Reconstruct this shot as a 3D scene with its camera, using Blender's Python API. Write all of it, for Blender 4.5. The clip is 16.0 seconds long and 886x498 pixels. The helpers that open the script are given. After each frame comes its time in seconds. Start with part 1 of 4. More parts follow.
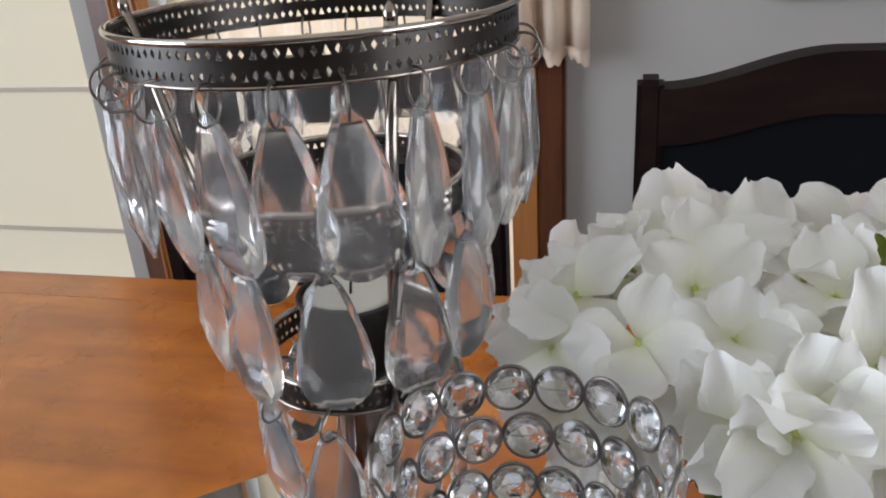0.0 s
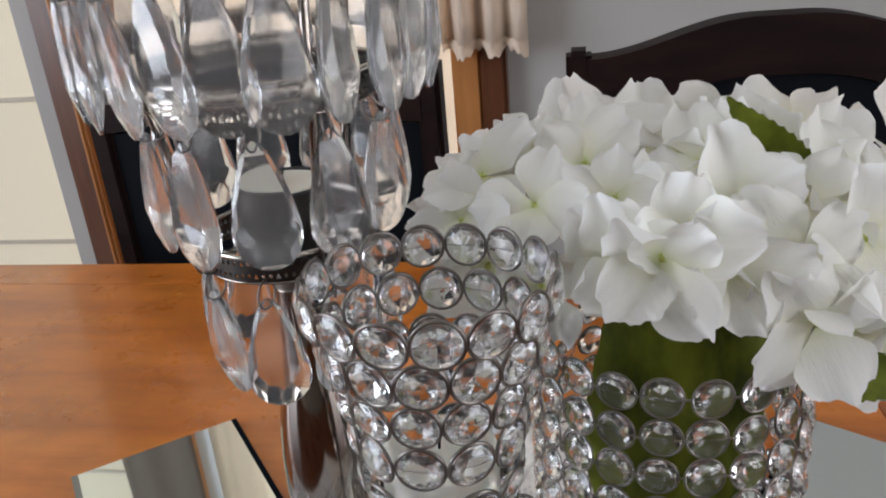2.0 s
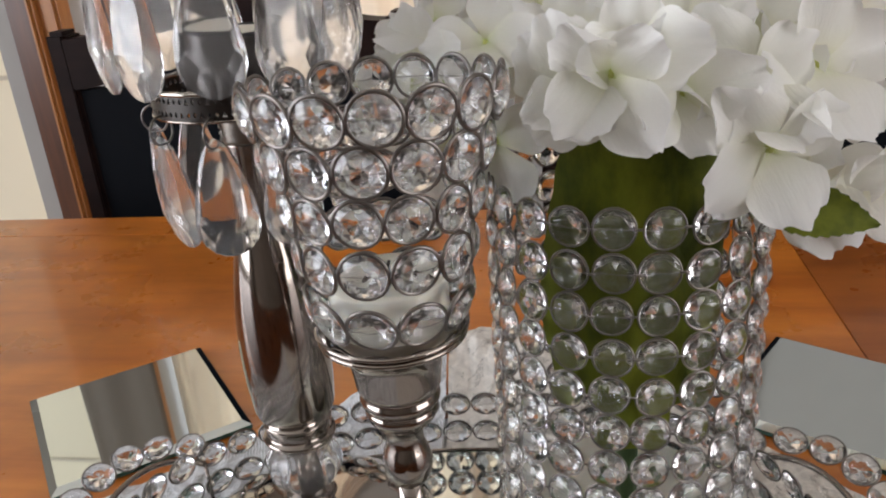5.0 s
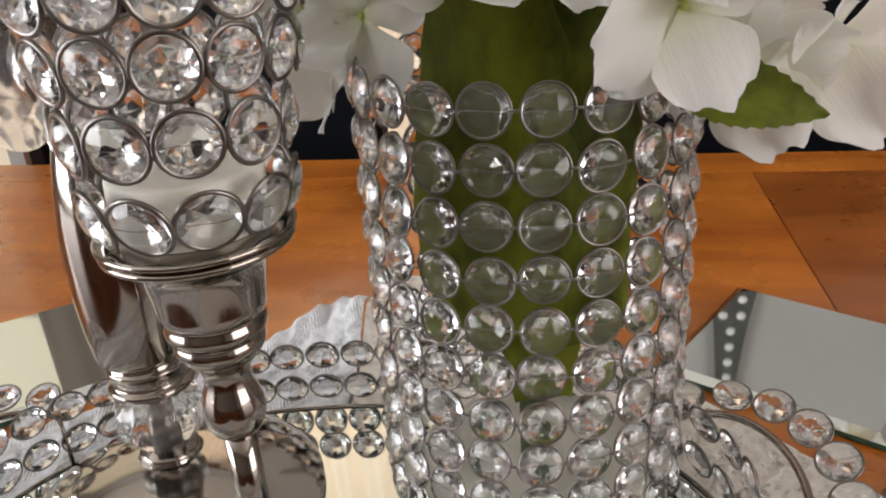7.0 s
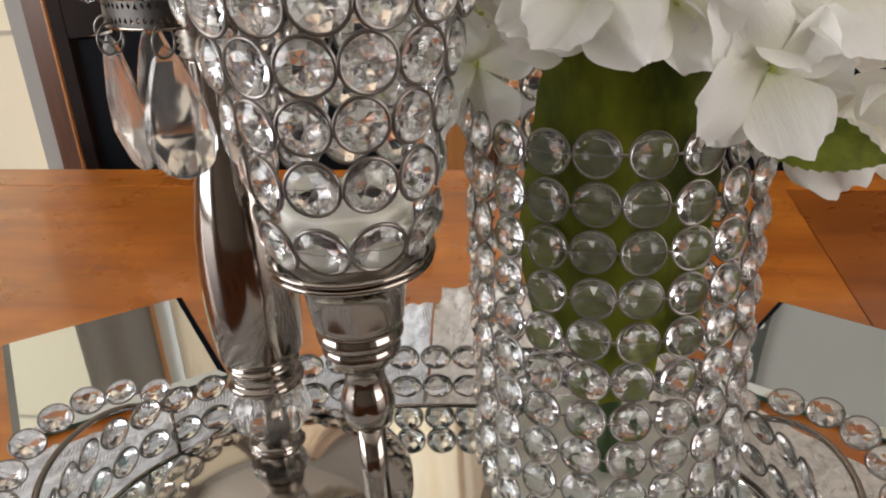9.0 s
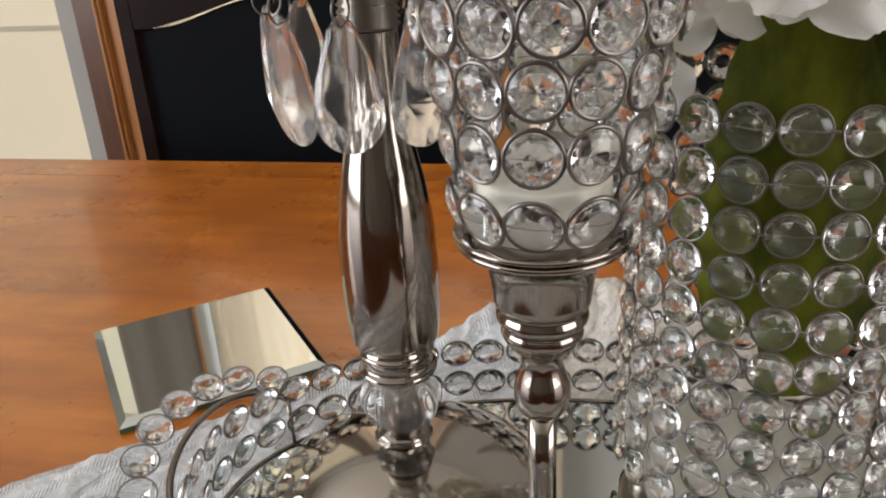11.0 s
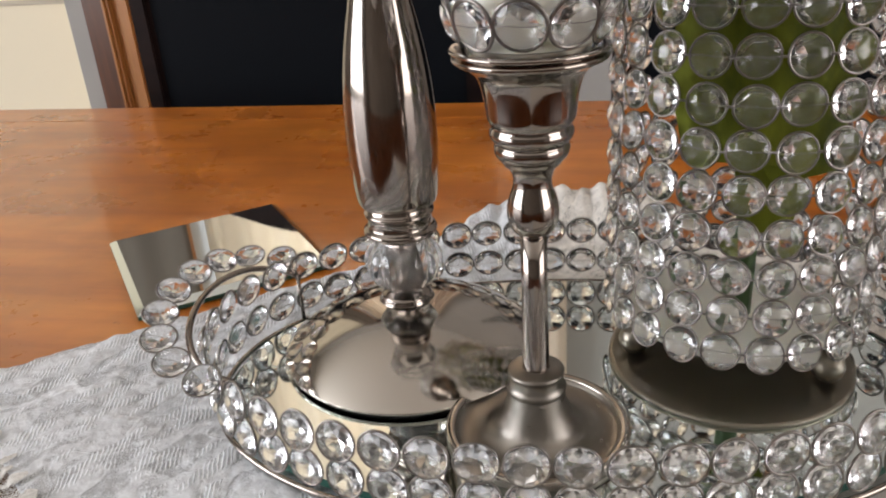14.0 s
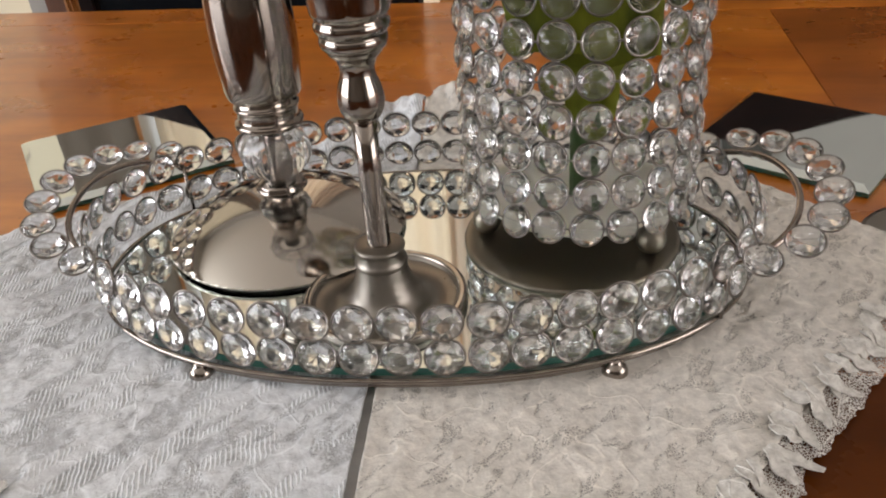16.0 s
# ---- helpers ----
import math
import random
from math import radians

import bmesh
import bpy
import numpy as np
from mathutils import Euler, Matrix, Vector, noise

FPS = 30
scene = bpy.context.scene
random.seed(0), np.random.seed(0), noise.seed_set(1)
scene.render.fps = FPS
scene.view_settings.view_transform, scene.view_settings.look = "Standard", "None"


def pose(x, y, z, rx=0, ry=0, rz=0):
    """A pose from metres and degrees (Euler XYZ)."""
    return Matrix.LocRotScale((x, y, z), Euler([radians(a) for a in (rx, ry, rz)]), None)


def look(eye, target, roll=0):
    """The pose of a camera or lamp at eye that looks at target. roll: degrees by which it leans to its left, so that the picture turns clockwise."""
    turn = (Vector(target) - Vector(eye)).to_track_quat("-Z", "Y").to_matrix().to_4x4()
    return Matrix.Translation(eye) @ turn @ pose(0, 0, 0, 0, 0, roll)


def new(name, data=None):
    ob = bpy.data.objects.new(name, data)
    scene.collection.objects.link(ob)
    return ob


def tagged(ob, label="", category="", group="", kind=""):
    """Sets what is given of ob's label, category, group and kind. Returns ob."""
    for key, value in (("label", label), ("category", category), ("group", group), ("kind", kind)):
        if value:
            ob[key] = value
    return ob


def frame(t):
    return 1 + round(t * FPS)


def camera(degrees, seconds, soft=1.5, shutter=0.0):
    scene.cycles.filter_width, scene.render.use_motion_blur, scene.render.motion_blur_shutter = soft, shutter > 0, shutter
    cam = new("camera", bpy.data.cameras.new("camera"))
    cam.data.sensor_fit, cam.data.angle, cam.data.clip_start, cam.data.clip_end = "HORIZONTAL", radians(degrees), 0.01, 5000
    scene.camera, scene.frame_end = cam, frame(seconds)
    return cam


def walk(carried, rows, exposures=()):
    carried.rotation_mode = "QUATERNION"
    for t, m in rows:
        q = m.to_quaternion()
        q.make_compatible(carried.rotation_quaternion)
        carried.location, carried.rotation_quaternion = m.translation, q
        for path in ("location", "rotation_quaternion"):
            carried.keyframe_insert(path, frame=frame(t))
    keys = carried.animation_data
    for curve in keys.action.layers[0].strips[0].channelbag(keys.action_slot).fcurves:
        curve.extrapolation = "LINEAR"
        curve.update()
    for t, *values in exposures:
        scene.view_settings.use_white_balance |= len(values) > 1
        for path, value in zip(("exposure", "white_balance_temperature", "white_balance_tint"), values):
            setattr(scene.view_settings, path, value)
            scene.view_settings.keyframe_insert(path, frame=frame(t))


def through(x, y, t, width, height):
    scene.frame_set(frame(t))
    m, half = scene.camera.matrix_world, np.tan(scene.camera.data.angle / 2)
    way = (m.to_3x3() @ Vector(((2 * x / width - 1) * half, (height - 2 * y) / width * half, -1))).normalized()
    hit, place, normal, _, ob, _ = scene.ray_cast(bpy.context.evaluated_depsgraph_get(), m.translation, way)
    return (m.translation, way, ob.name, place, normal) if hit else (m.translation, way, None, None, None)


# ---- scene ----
cam = camera(58.00, 16.0, soft=2.0)
PATH = [
    (0, (0.05367, 0.04466, 0.32681), (0.03856, 0.95983, -0.07598), -3.795),
    (0.5, (0.05195, 0.02525, 0.32174), (0.05121, 0.94354, -0.07417), -4.274),
    (1, (0.05669, 0.01148, 0.31488), (0.07135, 0.93074, -0.07851), -4.615),
    (1.5, (0.06376, 0.00650, 0.30606), (0.09110, 0.92621, -0.08559), -4.844),
    (2, (0.06297, 0.00044, 0.30012), (0.09991, 0.92021, -0.09060), -5.013),
    (2.5, (0.06210, -0.01190, 0.29657), (0.10732, 0.90948, -0.08946), -5.075),
    (3, (0.06074, -0.02000, 0.29412), (0.11415, 0.90250, -0.08817), -4.995),
    (5.5, (0.07437, -0.01205, 0.23437), (0.13294, 0.90662, -0.15629), -4.635),
    (6, (0.09281, -0.00137, 0.21927), (0.14763, 0.91241, -0.18323), -4.564),
    (6.5, (0.10298, 0.00838, 0.21176), (0.15778, 0.91899, -0.19786), -4.301),
    (7, (0.10934, 0.01962, 0.20951), (0.16509, 0.92773, -0.20549), -4.104),
    (7.5, (0.12026, 0.02049, 0.21141), (0.17619, 0.92748, -0.20602), -3.867),
    (8, (0.11974, 0.00673, 0.21163), (0.17351, 0.91477, -0.20380), -3.622),
    (8.5, (0.10197, -0.00366, 0.21541), (0.15237, 0.90591, -0.19706), -3.370),
    (9, (0.07962, -0.00442, 0.22910), (0.12292, 0.90561, -0.18318), -3.395),
    (9.5, (0.07094, -0.00651, 0.24169), (0.09896, 0.90544, -0.16765), -3.283),
    (10, (0.05780, 0.00166, 0.23621), (0.07474, 0.91628, -0.16775), -3.167),
    (12.5, (0.02327, 0.00649, 0.20204), (0.04510, 0.91505, -0.21515), -3.194),
    (13, (0.02334, -0.00257, 0.19577), (0.04238, 0.90582, -0.22191), -3.366),
    (13.5, (0.02521, -0.01495, 0.18955), (0.03851, 0.89441, -0.22626), -3.682),
    (14, (0.03351, -0.03077, 0.18579), (0.04636, 0.87663, -0.23429), -4.151),
    (14.5, (0.04629, -0.04559, 0.18443), (0.05616, 0.85785, -0.24416), -4.504),
    (15, (0.05303, -0.05860, 0.18709), (0.07083, 0.83460, -0.26222), -4.706),
    (15.5, (0.06580, -0.06226, 0.18773), (0.09120, 0.81390, -0.29362), -4.641),
    (16, (0.07804, -0.06136, 0.18666), (0.11031, 0.79140, -0.33465), -4.442),
]
TINTS = ((0, -0.25, 5980, 12), (1.5, -0.22, 6020, 13), (3, -0.34, 6160, 14), (5.5, -0.27, 6460, 15), (7, -0.12, 6690, 15), (8.5, -0.1, 6790, 15), (9, -0.18, 6790, 14), (10, -0.23, 6740, 12), (13, -0.13, 6560, 14), (15, -0.17, 6720, 15), (16, -0.25, 6790, 15))
walk(cam, [(t, look(eye, target, roll)) for t, eye, target, roll in PATH], TINTS)

# ---- world and light ----
ROOM = pose(0, 0, 0, 0, 0, -13.5)          # the room and the table stand square to each other, turned to the camera's first way
world = bpy.data.worlds.new("sky")
scene.world = world
world.use_nodes = True
wn = world.node_tree
sky = wn.nodes.new("ShaderNodeTexSky")
sky.sky_type, sky.sun_disc = "NISHITA", False
sky.sun_elevation, sky.sun_rotation = radians(38), radians(-40)
wn.links.new(sky.outputs[0], wn.nodes["Background"].inputs[0])
wn.nodes["Background"].inputs[1].default_value = 0.1

sun = new("sun", bpy.data.lights.new("sun", "SUN"))
sun.data.energy, sun.data.angle, sun.data.color = 3.0, radians(0.6), (1.0, 0.93, 0.82)
sun.matrix_world = ROOM @ look((-2.2, 2.6, 2.6), (0, 0, 0))


def opening_lamp(name, at, toward, wide, high, power, color):
    """Area lamp in an opening of the wall, standing for sky light."""
    lamp = new(name, bpy.data.lights.new(name, "AREA"))
    lamp.data.shape, lamp.data.size, lamp.data.size_y = "RECTANGLE", wide, high
    lamp.data.energy, lamp.data.color = power, color
    lamp.matrix_world = ROOM @ look(at, toward)
    return lamp


opening_lamp("skylight_blind", (-1.75, 1.72, 0.45), (-1.75, 0, 0.45), 1.2, 1.6, 1.0, (1.0, 0.95, 0.87))
opening_lamp("skylight_back", (-0.52, 1.75, 0.3), (-0.52, 0, 0.3), 0.66, 1.9, 14, (0.93, 0.96, 1.0))
opening_lamp("skylight_west", (-2.66, -0.9, 0.65), (0, -0.7, 1.1), 2.1, 1.5, 100, (0.93, 0.97, 1.0))
# added fill to brighten the right side; no window is known there
opening_lamp("fill_east", (2.56, -0.7, 0.65), (0, -0.5, 1.0), 1.7, 1.5, 48, (1.0, 0.97, 0.93))


# ---- materials ----
def material(name, color, rough=0.5, metal=0.0, **more):
    m = bpy.data.materials.new(name)
    m.use_nodes = True
    b = m.node_tree.nodes["Principled BSDF"]
    b.inputs["Base Color"].default_value = (*color, 1)
    b.inputs["Roughness"].default_value = rough
    b.inputs["Metallic"].default_value = metal
    for key, value in more.items():
        b.inputs[key.replace("_", " ")].default_value = value
    return m


def node(m, kind, **inputs):
    n = m.node_tree.nodes.new("ShaderNode" + kind)
    for key, value in inputs.items():
        n.inputs[key].default_value = value
    return n


def link(m, a, b):
    m.node_tree.links.new(a, b)


def coords(m, scale=(1, 1, 1), space="Object"):
    tc, mp = node(m, "TexCoord"), node(m, "Mapping")
    mp.inputs["Scale"].default_value = scale
    link(m, tc.outputs[space], mp.inputs["Vector"])
    return mp.outputs["Vector"]


def ramp(m, source, stops):
    r = node(m, "ValToRGB")
    el = r.color_ramp.elements
    while len(el) < len(stops):
        el.new(0.5)
    for e, (p, c) in zip(el, stops):
        e.position, e.color = p, (*c, 1) if len(c) == 3 else c
    link(m, source, r.inputs["Fac"])
    return r.outputs["Color"]


def noisy(m, scale, detail=4, vector=None, rough=0.6):
    n = node(m, "TexNoise", Scale=scale, Detail=detail, Roughness=rough)
    if vector is not None:
        link(m, vector, n.inputs["Vector"])
    return n.outputs["Fac"]


def bump(m, height, strength, distance):
    b = node(m, "Bump", Strength=strength, Distance=distance)
    link(m, height, b.inputs["Height"])
    link(m, b.outputs["Normal"], m.node_tree.nodes["Principled BSDF"].inputs["Normal"])


def vary(m, socket, source, lo, hi):
    r = node(m, "MapRange")
    r.inputs["To Min"].default_value, r.inputs["To Max"].default_value = lo, hi
    link(m, source, r.inputs["Value"])
    link(m, r.outputs["Result"], m.node_tree.nodes["Principled BSDF"].inputs[socket])


def bsdf(m):
    return m.node_tree.nodes["Principled BSDF"]


NICKEL = material("polished_nickel", (0.31, 0.27, 0.24), 0.08, 1.0)
vary(NICKEL, "Roughness", noisy(NICKEL, 90, 5, coords(NICKEL)), 0.05, 0.16)
BRUSHED = material("brushed_nickel", (0.28, 0.255, 0.225), 0.3, 1.0)
v = noisy(BRUSHED, 60, 5, coords(BRUSHED, (1, 1, 14)))
vary(BRUSHED, "Roughness", v, 0.2, 0.42)
bump(BRUSHED, v, 0.08, 0.0004)
SATIN = material("satin_nickel", (0.51, 0.47, 0.42), 0.18, 1.0)
v = noisy(SATIN, 35, 6, coords(SATIN))
vary(SATIN, "Roughness", v, 0.04, 0.12)
bump(SATIN, noisy(SATIN, 500, 3, coords(SATIN, (1, 1, 6))), 0.02, 0.0004)
PLATE = material("dull_foot_plate", (0.27, 0.245, 0.20), 0.3, 1.0)
vary(PLATE, "Roughness", noisy(PLATE, 50, 5, coords(PLATE)), 0.24, 0.42)
PEWTER = material("pewter_band", (0.066, 0.061, 0.057), 0.3, 1.0)
vary(PEWTER, "Roughness", noisy(PEWTER, 220, 4, coords(PEWTER)), 0.22, 0.5)
WIRE = material("dull_wire", (0.22, 0.20, 0.185), 0.3, 1.0)
vary(WIRE, "Roughness", noisy(WIRE, 300, 3, coords(WIRE)), 0.2, 0.45)
CRYSTAL = material("cut_crystal", (0.97, 0.98, 0.99), 0.02, 0.0, IOR=1.50, Transmission_Weight=0.986)
vary(CRYSTAL, "Roughness", noisy(CRYSTAL, 300, 3, coords(CRYSTAL)), 0.02, 0.11)
ACRYLIC = material("clear_acrylic", (0.97, 0.98, 0.99), 0.0, 0.0, IOR=1.45, Transmission_Weight=0.945)
v = noisy(ACRYLIC, 160, 5, coords(ACRYLIC, (1, 1, 0.4)))
vary(ACRYLIC, "Roughness", v, 0.02, 0.15)
bump(ACRYLIC, v, 0.10, 0.0006)
MIRROR = material("mirror_glass", (0.82, 0.89, 0.87), 0.02, 1.0)
vary(MIRROR, "Roughness", noisy(MIRROR, 40, 5, coords(MIRROR)), 0.0, 0.05)
GLASS_EDGE = material("green_glass_edge", (0.10, 0.30, 0.24), 0.08, 0.0, Transmission_Weight=0.5, IOR=1.5)
WAX = material("candle_wax", (0.74, 0.72, 0.63), 0.45, 0.0, Subsurface_Weight=0.25)
WAX.node_tree.nodes["Principled BSDF"].inputs["Subsurface Radius"].default_value = (0.004, 0.003, 0.002)
WICK = material("burnt_wick", (0.02, 0.018, 0.015), 0.9)
RUBBER = material("black_rubber", (0.015, 0.015, 0.016), 0.6)

def wood_material(name, dark, mid, light, grain, coat=0.45):
    """Glossy varnish over figured wood, blotched and a little scratched."""
    m = material(name, mid, 0.2, 0.0, Coat_Weight=coat, Coat_Roughness=0.06, Specular_IOR_Level=0.5 if coat > 0.1 else 0.12)
    g = noisy(m, 3.5, 8, coords(m, grain), 0.62)
    c = ramp(m, g, [(0.3, dark), (0.55, mid), (0.75, light)])
    blot = ramp(m, noisy(m, 9, 5, coords(m)), [(0.35, (0.74, 0.74, 0.74)), (0.65, (1.12, 1.12, 1.12))])
    speck = ramp(m, noisy(m, 70, 6, coords(m), 0.7), [(0.24, (0.45, 0.42, 0.40)), (0.32, (1, 1, 1))])
    last = c
    for extra in (blot, speck):
        mx = node(m, "Mix")
        mx.data_type, mx.blend_type = "RGBA", "MULTIPLY"
        mx.inputs["Factor"].default_value = 1.0
        link(m, last, mx.inputs["A"])
        link(m, extra, mx.inputs["B"])
        last = mx.outputs["Result"]
    link(m, last, bsdf(m).inputs["Base Color"])
    vary(m, "Roughness", noisy(m, 14, 6, coords(m)), 0.16, 0.42)
    wear = noisy(m, 26, 7, coords(m), 0.7)
    vary(m, "Coat Roughness", wear, 0.02, 0.16)
    bump(m, noisy(m, 60, 4, coords(m, (1, 5, 5))), 0.03, 0.001)
    return m


WOOD = wood_material("orange_varnished_wood", (0.37, 0.094, 0.011), (0.56, 0.173, 0.021), (0.66, 0.230, 0.033), (1.2, 9, 9))
BROWNWOOD = wood_material("brown_varnished_wood", (0.25, 0.064, 0.010), (0.38, 0.110, 0.017), (0.47, 0.148, 0.026), (1.2, 9, 9))

# darker, less glossy wood for the near part of the top
NEARWOOD = wood_material("near_top_wood", (0.060, 0.014, 0.0015), (0.10, 0.024, 0.0025), (0.13, 0.034, 0.004), (1.2, 9, 9), 0.06)

CASING = material("stained_casing", (0.16, 0.05, 0.018), 0.35)
c = ramp(CASING, noisy(CASING, 5, 6, coords(CASING, (8, 8, 0.8))), [(0.3, (0.055, 0.018, 0.008)), (0.7, (0.13, 0.045, 0.018))])
link(CASING, c, bsdf(CASING).inputs["Base Color"])
# orange for the casing's inner edges: sunlight is put into this colour
SUNLITCASING = material("sunlit_casing", (0.52, 0.22, 0.06), 0.4)
c = ramp(SUNLITCASING, noisy(SUNLITCASING, 5, 6, coords(SUNLITCASING, (9, 9, 0.8))), [(0.3, (0.30, 0.11, 0.028)), (0.7, (0.44, 0.19, 0.055))])
link(SUNLITCASING, c, bsdf(SUNLITCASING).inputs["Base Color"])
DARKWOOD = material("dark_chair_wood", (0.022, 0.011, 0.010), 0.46, 0.0, Specular_IOR_Level=0.08)
c = ramp(DARKWOOD, noisy(DARKWOOD, 6, 6, coords(DARKWOOD, (2, 8, 8))), [(0.3, (0.008, 0.005, 0.005)), (0.7, (0.017, 0.009, 0.008))])
link(DARKWOOD, c, bsdf(DARKWOOD).inputs["Base Color"])
SLATE = material("slate_grey_board", (0.06, 0.06, 0.055), 0.5)
c = ramp(SLATE, noisy(SLATE, 20, 5, coords(SLATE)), [(0.3, (0.05, 0.05, 0.046)), (0.7, (0.075, 0.074, 0.068))])
link(SLATE, c, bsdf(SLATE).inputs["Base Color"])
LEATHER = material("black_leather", (0.005, 0.006, 0.008), 0.55, 0.0, Specular_IOR_Level=0.04)
bump(LEATHER, noisy(LEATHER, 260, 4, coords(LEATHER)), 0.25, 0.0008)
vary(LEATHER, "Roughness", noisy(LEATHER, 12, 4, coords(LEATHER)), 0.42, 0.62)
PAINT = material("grey_wall_paint", (0.50, 0.49, 0.47), 0.75)
c = ramp(PAINT, noisy(PAINT, 2.2, 5, coords(PAINT)), [(0.3, (0.355, 0.34, 0.322)), (0.7, (0.395, 0.38, 0.36))])
link(PAINT, c, bsdf(PAINT).inputs["Base Color"])
bump(PAINT, noisy(PAINT, 160, 4, coords(PAINT)), 0.15, 0.001)
# brown of the unseen south wall, picked to give metal and crystal dark reflections
UNSEENBROWN = material("unseen_wall_brown", (0.15, 0.13, 0.11), 0.7)
c = ramp(UNSEENBROWN, noisy(UNSEENBROWN, 2.2, 5, coords(UNSEENBROWN)), [(0.3, (0.13, 0.112, 0.094)), (0.7, (0.17, 0.148, 0.128))])
link(UNSEENBROWN, c, bsdf(UNSEENBROWN).inputs["Base Color"])
CEIL = material("white_ceiling_paint", (0.78, 0.78, 0.75), 0.8)
bump(CEIL, noisy(CEIL, 120, 4, coords(CEIL)), 0.2, 0.001)
FLOOR = material("brown_floor_tile", (0.30, 0.22, 0.15), 0.35)
c = ramp(FLOOR, noisy(FLOOR, 4, 6, coords(FLOOR)), [(0.3, (0.25, 0.18, 0.12)), (0.7, (0.34, 0.26, 0.18))])
link(FLOOR, c, bsdf(FLOOR).inputs["Base Color"])


def cloth_material(name, color, through, weave):
    m = material(name, color, 0.9)
    tr = node(m, "BsdfTranslucent")
    tr.inputs["Color"].default_value = (*color, 1)
    mix = node(m, "MixShader")
    mix.inputs[0].default_value = through
    link(m, bsdf(m).outputs[0], mix.inputs[1])
    link(m, tr.outputs[0], mix.inputs[2])
    link(m, mix.outputs[0], m.node_tree.nodes["Material Output"].inputs["Surface"])
    bump(m, noisy(m, weave, 4, coords(m)), 0.2, 0.001)
    return m


# denser seam fabric; the folds' shadow is put into its darker colour
SEAM = cloth_material("shaded_seam_fabric", (0.66, 0.60, 0.50), 0.25, 140)
BLIND = cloth_material("cream_blind_fabric", (0.83, 0.76, 0.60), 0.55, 140)
DRAPE = cloth_material("grey_brown_drape_fabric", (0.19, 0.155, 0.125), 0.3, 160)
CURTAIN = cloth_material("cream_curtain_fabric", (0.86, 0.74, 0.62), 0.45, 180)
SHEER = cloth_material("pale_sheer_fabric", (0.85, 0.77, 0.66), 0.5, 180)

# lace: fine net between closed petals, with raised ladder stitches
def lace_material(name, holes, petals, stitches, dense, cords, patch, drawn, tone_of, strand=0.30):
    m = material(name, (0.8, 0.8, 0.8), 0.85, 0.0, Sheen_Weight=0.1)
    v = coords(m)
    bend = node(m, "TexNoise", Scale=30.0, Detail=2.0)
    link(m, v, bend.inputs["Vector"])
    swirl = node(m, "VectorMath")
    swirl.operation = "MULTIPLY_ADD"
    swirl.inputs[1].default_value = (0.02, 0.02, 0.0)
    link(m, bend.outputs["Color"], swirl.inputs[0])
    link(m, v, swirl.inputs[2])
    lead = node(m, "Mapping")
    lead.vector_type = "TEXTURE"
    lead.inputs["Rotation"].default_value, lead.inputs["Scale"].default_value = (0, 0, 0.75), (1, 0.45, 1)
    link(m, swirl.outputs[0], lead.inputs["Vector"])
    petal = noisy(m, petals, 3.0, lead.outputs["Vector"], 0.55)
    solid = node(m, "MapRange")
    solid.inputs["From Min"].default_value, solid.inputs["From Max"].default_value = dense - 0.03, dense + 0.06
    link(m, petal, solid.inputs["Value"])
    net = node(m, "TexVoronoi", Scale=holes)
    net.feature = "DISTANCE_TO_EDGE"
    link(m, v, net.inputs["Vector"])
    thread = node(m, "MapRange")
    thread.inputs["From Min"].default_value, thread.inputs["From Max"].default_value = strand, 0.05
    link(m, net.outputs["Distance"], thread.inputs["Value"])
    cover = node(m, "Math")
    cover.operation = "MAXIMUM"
    link(m, thread.outputs["Result"], cover.inputs[0])
    link(m, solid.outputs["Result"], cover.inputs[1])
    across = node(m, "Mapping")
    across.vector_type = "TEXTURE"
    across.inputs["Rotation"].default_value, across.inputs["Scale"].default_value = (0, 0, 0.75), (1, 1 / drawn, 1)
    link(m, v, across.inputs["Vector"])
    row = noisy(m, patch, 3.0, across.outputs["Vector"], 0.5)
    where = node(m, "MapRange")
    where.inputs["From Min"].default_value, where.inputs["From Max"].default_value = stitches, stitches + 0.07
    link(m, row, where.inputs["Value"])
    slant = node(m, "Mapping")
    slant.inputs["Rotation"].default_value = (0, 0, -0.12)
    link(m, v, slant.inputs["Vector"])
    bars = node(m, "TexWave", Scale=205.0, Distortion=2.6, Detail=2.0)
    bars.inputs["Detail Scale"].default_value = 1.4
    link(m, slant.outputs["Vector"], bars.inputs["Vector"])
    crisp = node(m, "MapRange")
    crisp.inputs["From Min"].default_value, crisp.inputs["From Max"].default_value = 0.45, 0.95
    link(m, bars.outputs["Fac"], crisp.inputs["Value"])
    ladder = node(m, "Math")
    ladder.operation = "MULTIPLY"
    link(m, crisp.outputs["Result"], ladder.inputs[0])
    link(m, where.outputs["Result"], ladder.inputs[1])
    full = node(m, "Math")
    full.operation = "MAXIMUM"
    link(m, cover.outputs[0], full.inputs[0])
    link(m, ladder.outputs[0], full.inputs[1])
    clear = node(m, "BsdfTransparent")
    mix = node(m, "MixShader")
    link(m, full.outputs[0], mix.inputs[0])
    link(m, clear.outputs[0], mix.inputs[1])
    link(m, bsdf(m).outputs[0], mix.inputs[2])
    link(m, mix.outputs[0], m.node_tree.nodes["Material Output"].inputs["Surface"])
    fine = noisy(m, 210, 4, v, 0.65)
    tone = node(m, "Math")
    tone.operation = "MULTIPLY_ADD"
    tone.inputs[1].default_value = 0.75
    link(m, ladder.outputs[0], tone.inputs[0])
    link(m, fine, tone.inputs[2])
    vine = noisy(m, cords, 2.0, swirl.outputs[0], 0.5)
    off = node(m, "Math")
    off.operation = "SUBTRACT"
    off.inputs[1].default_value = 0.5
    link(m, vine, off.inputs[0])
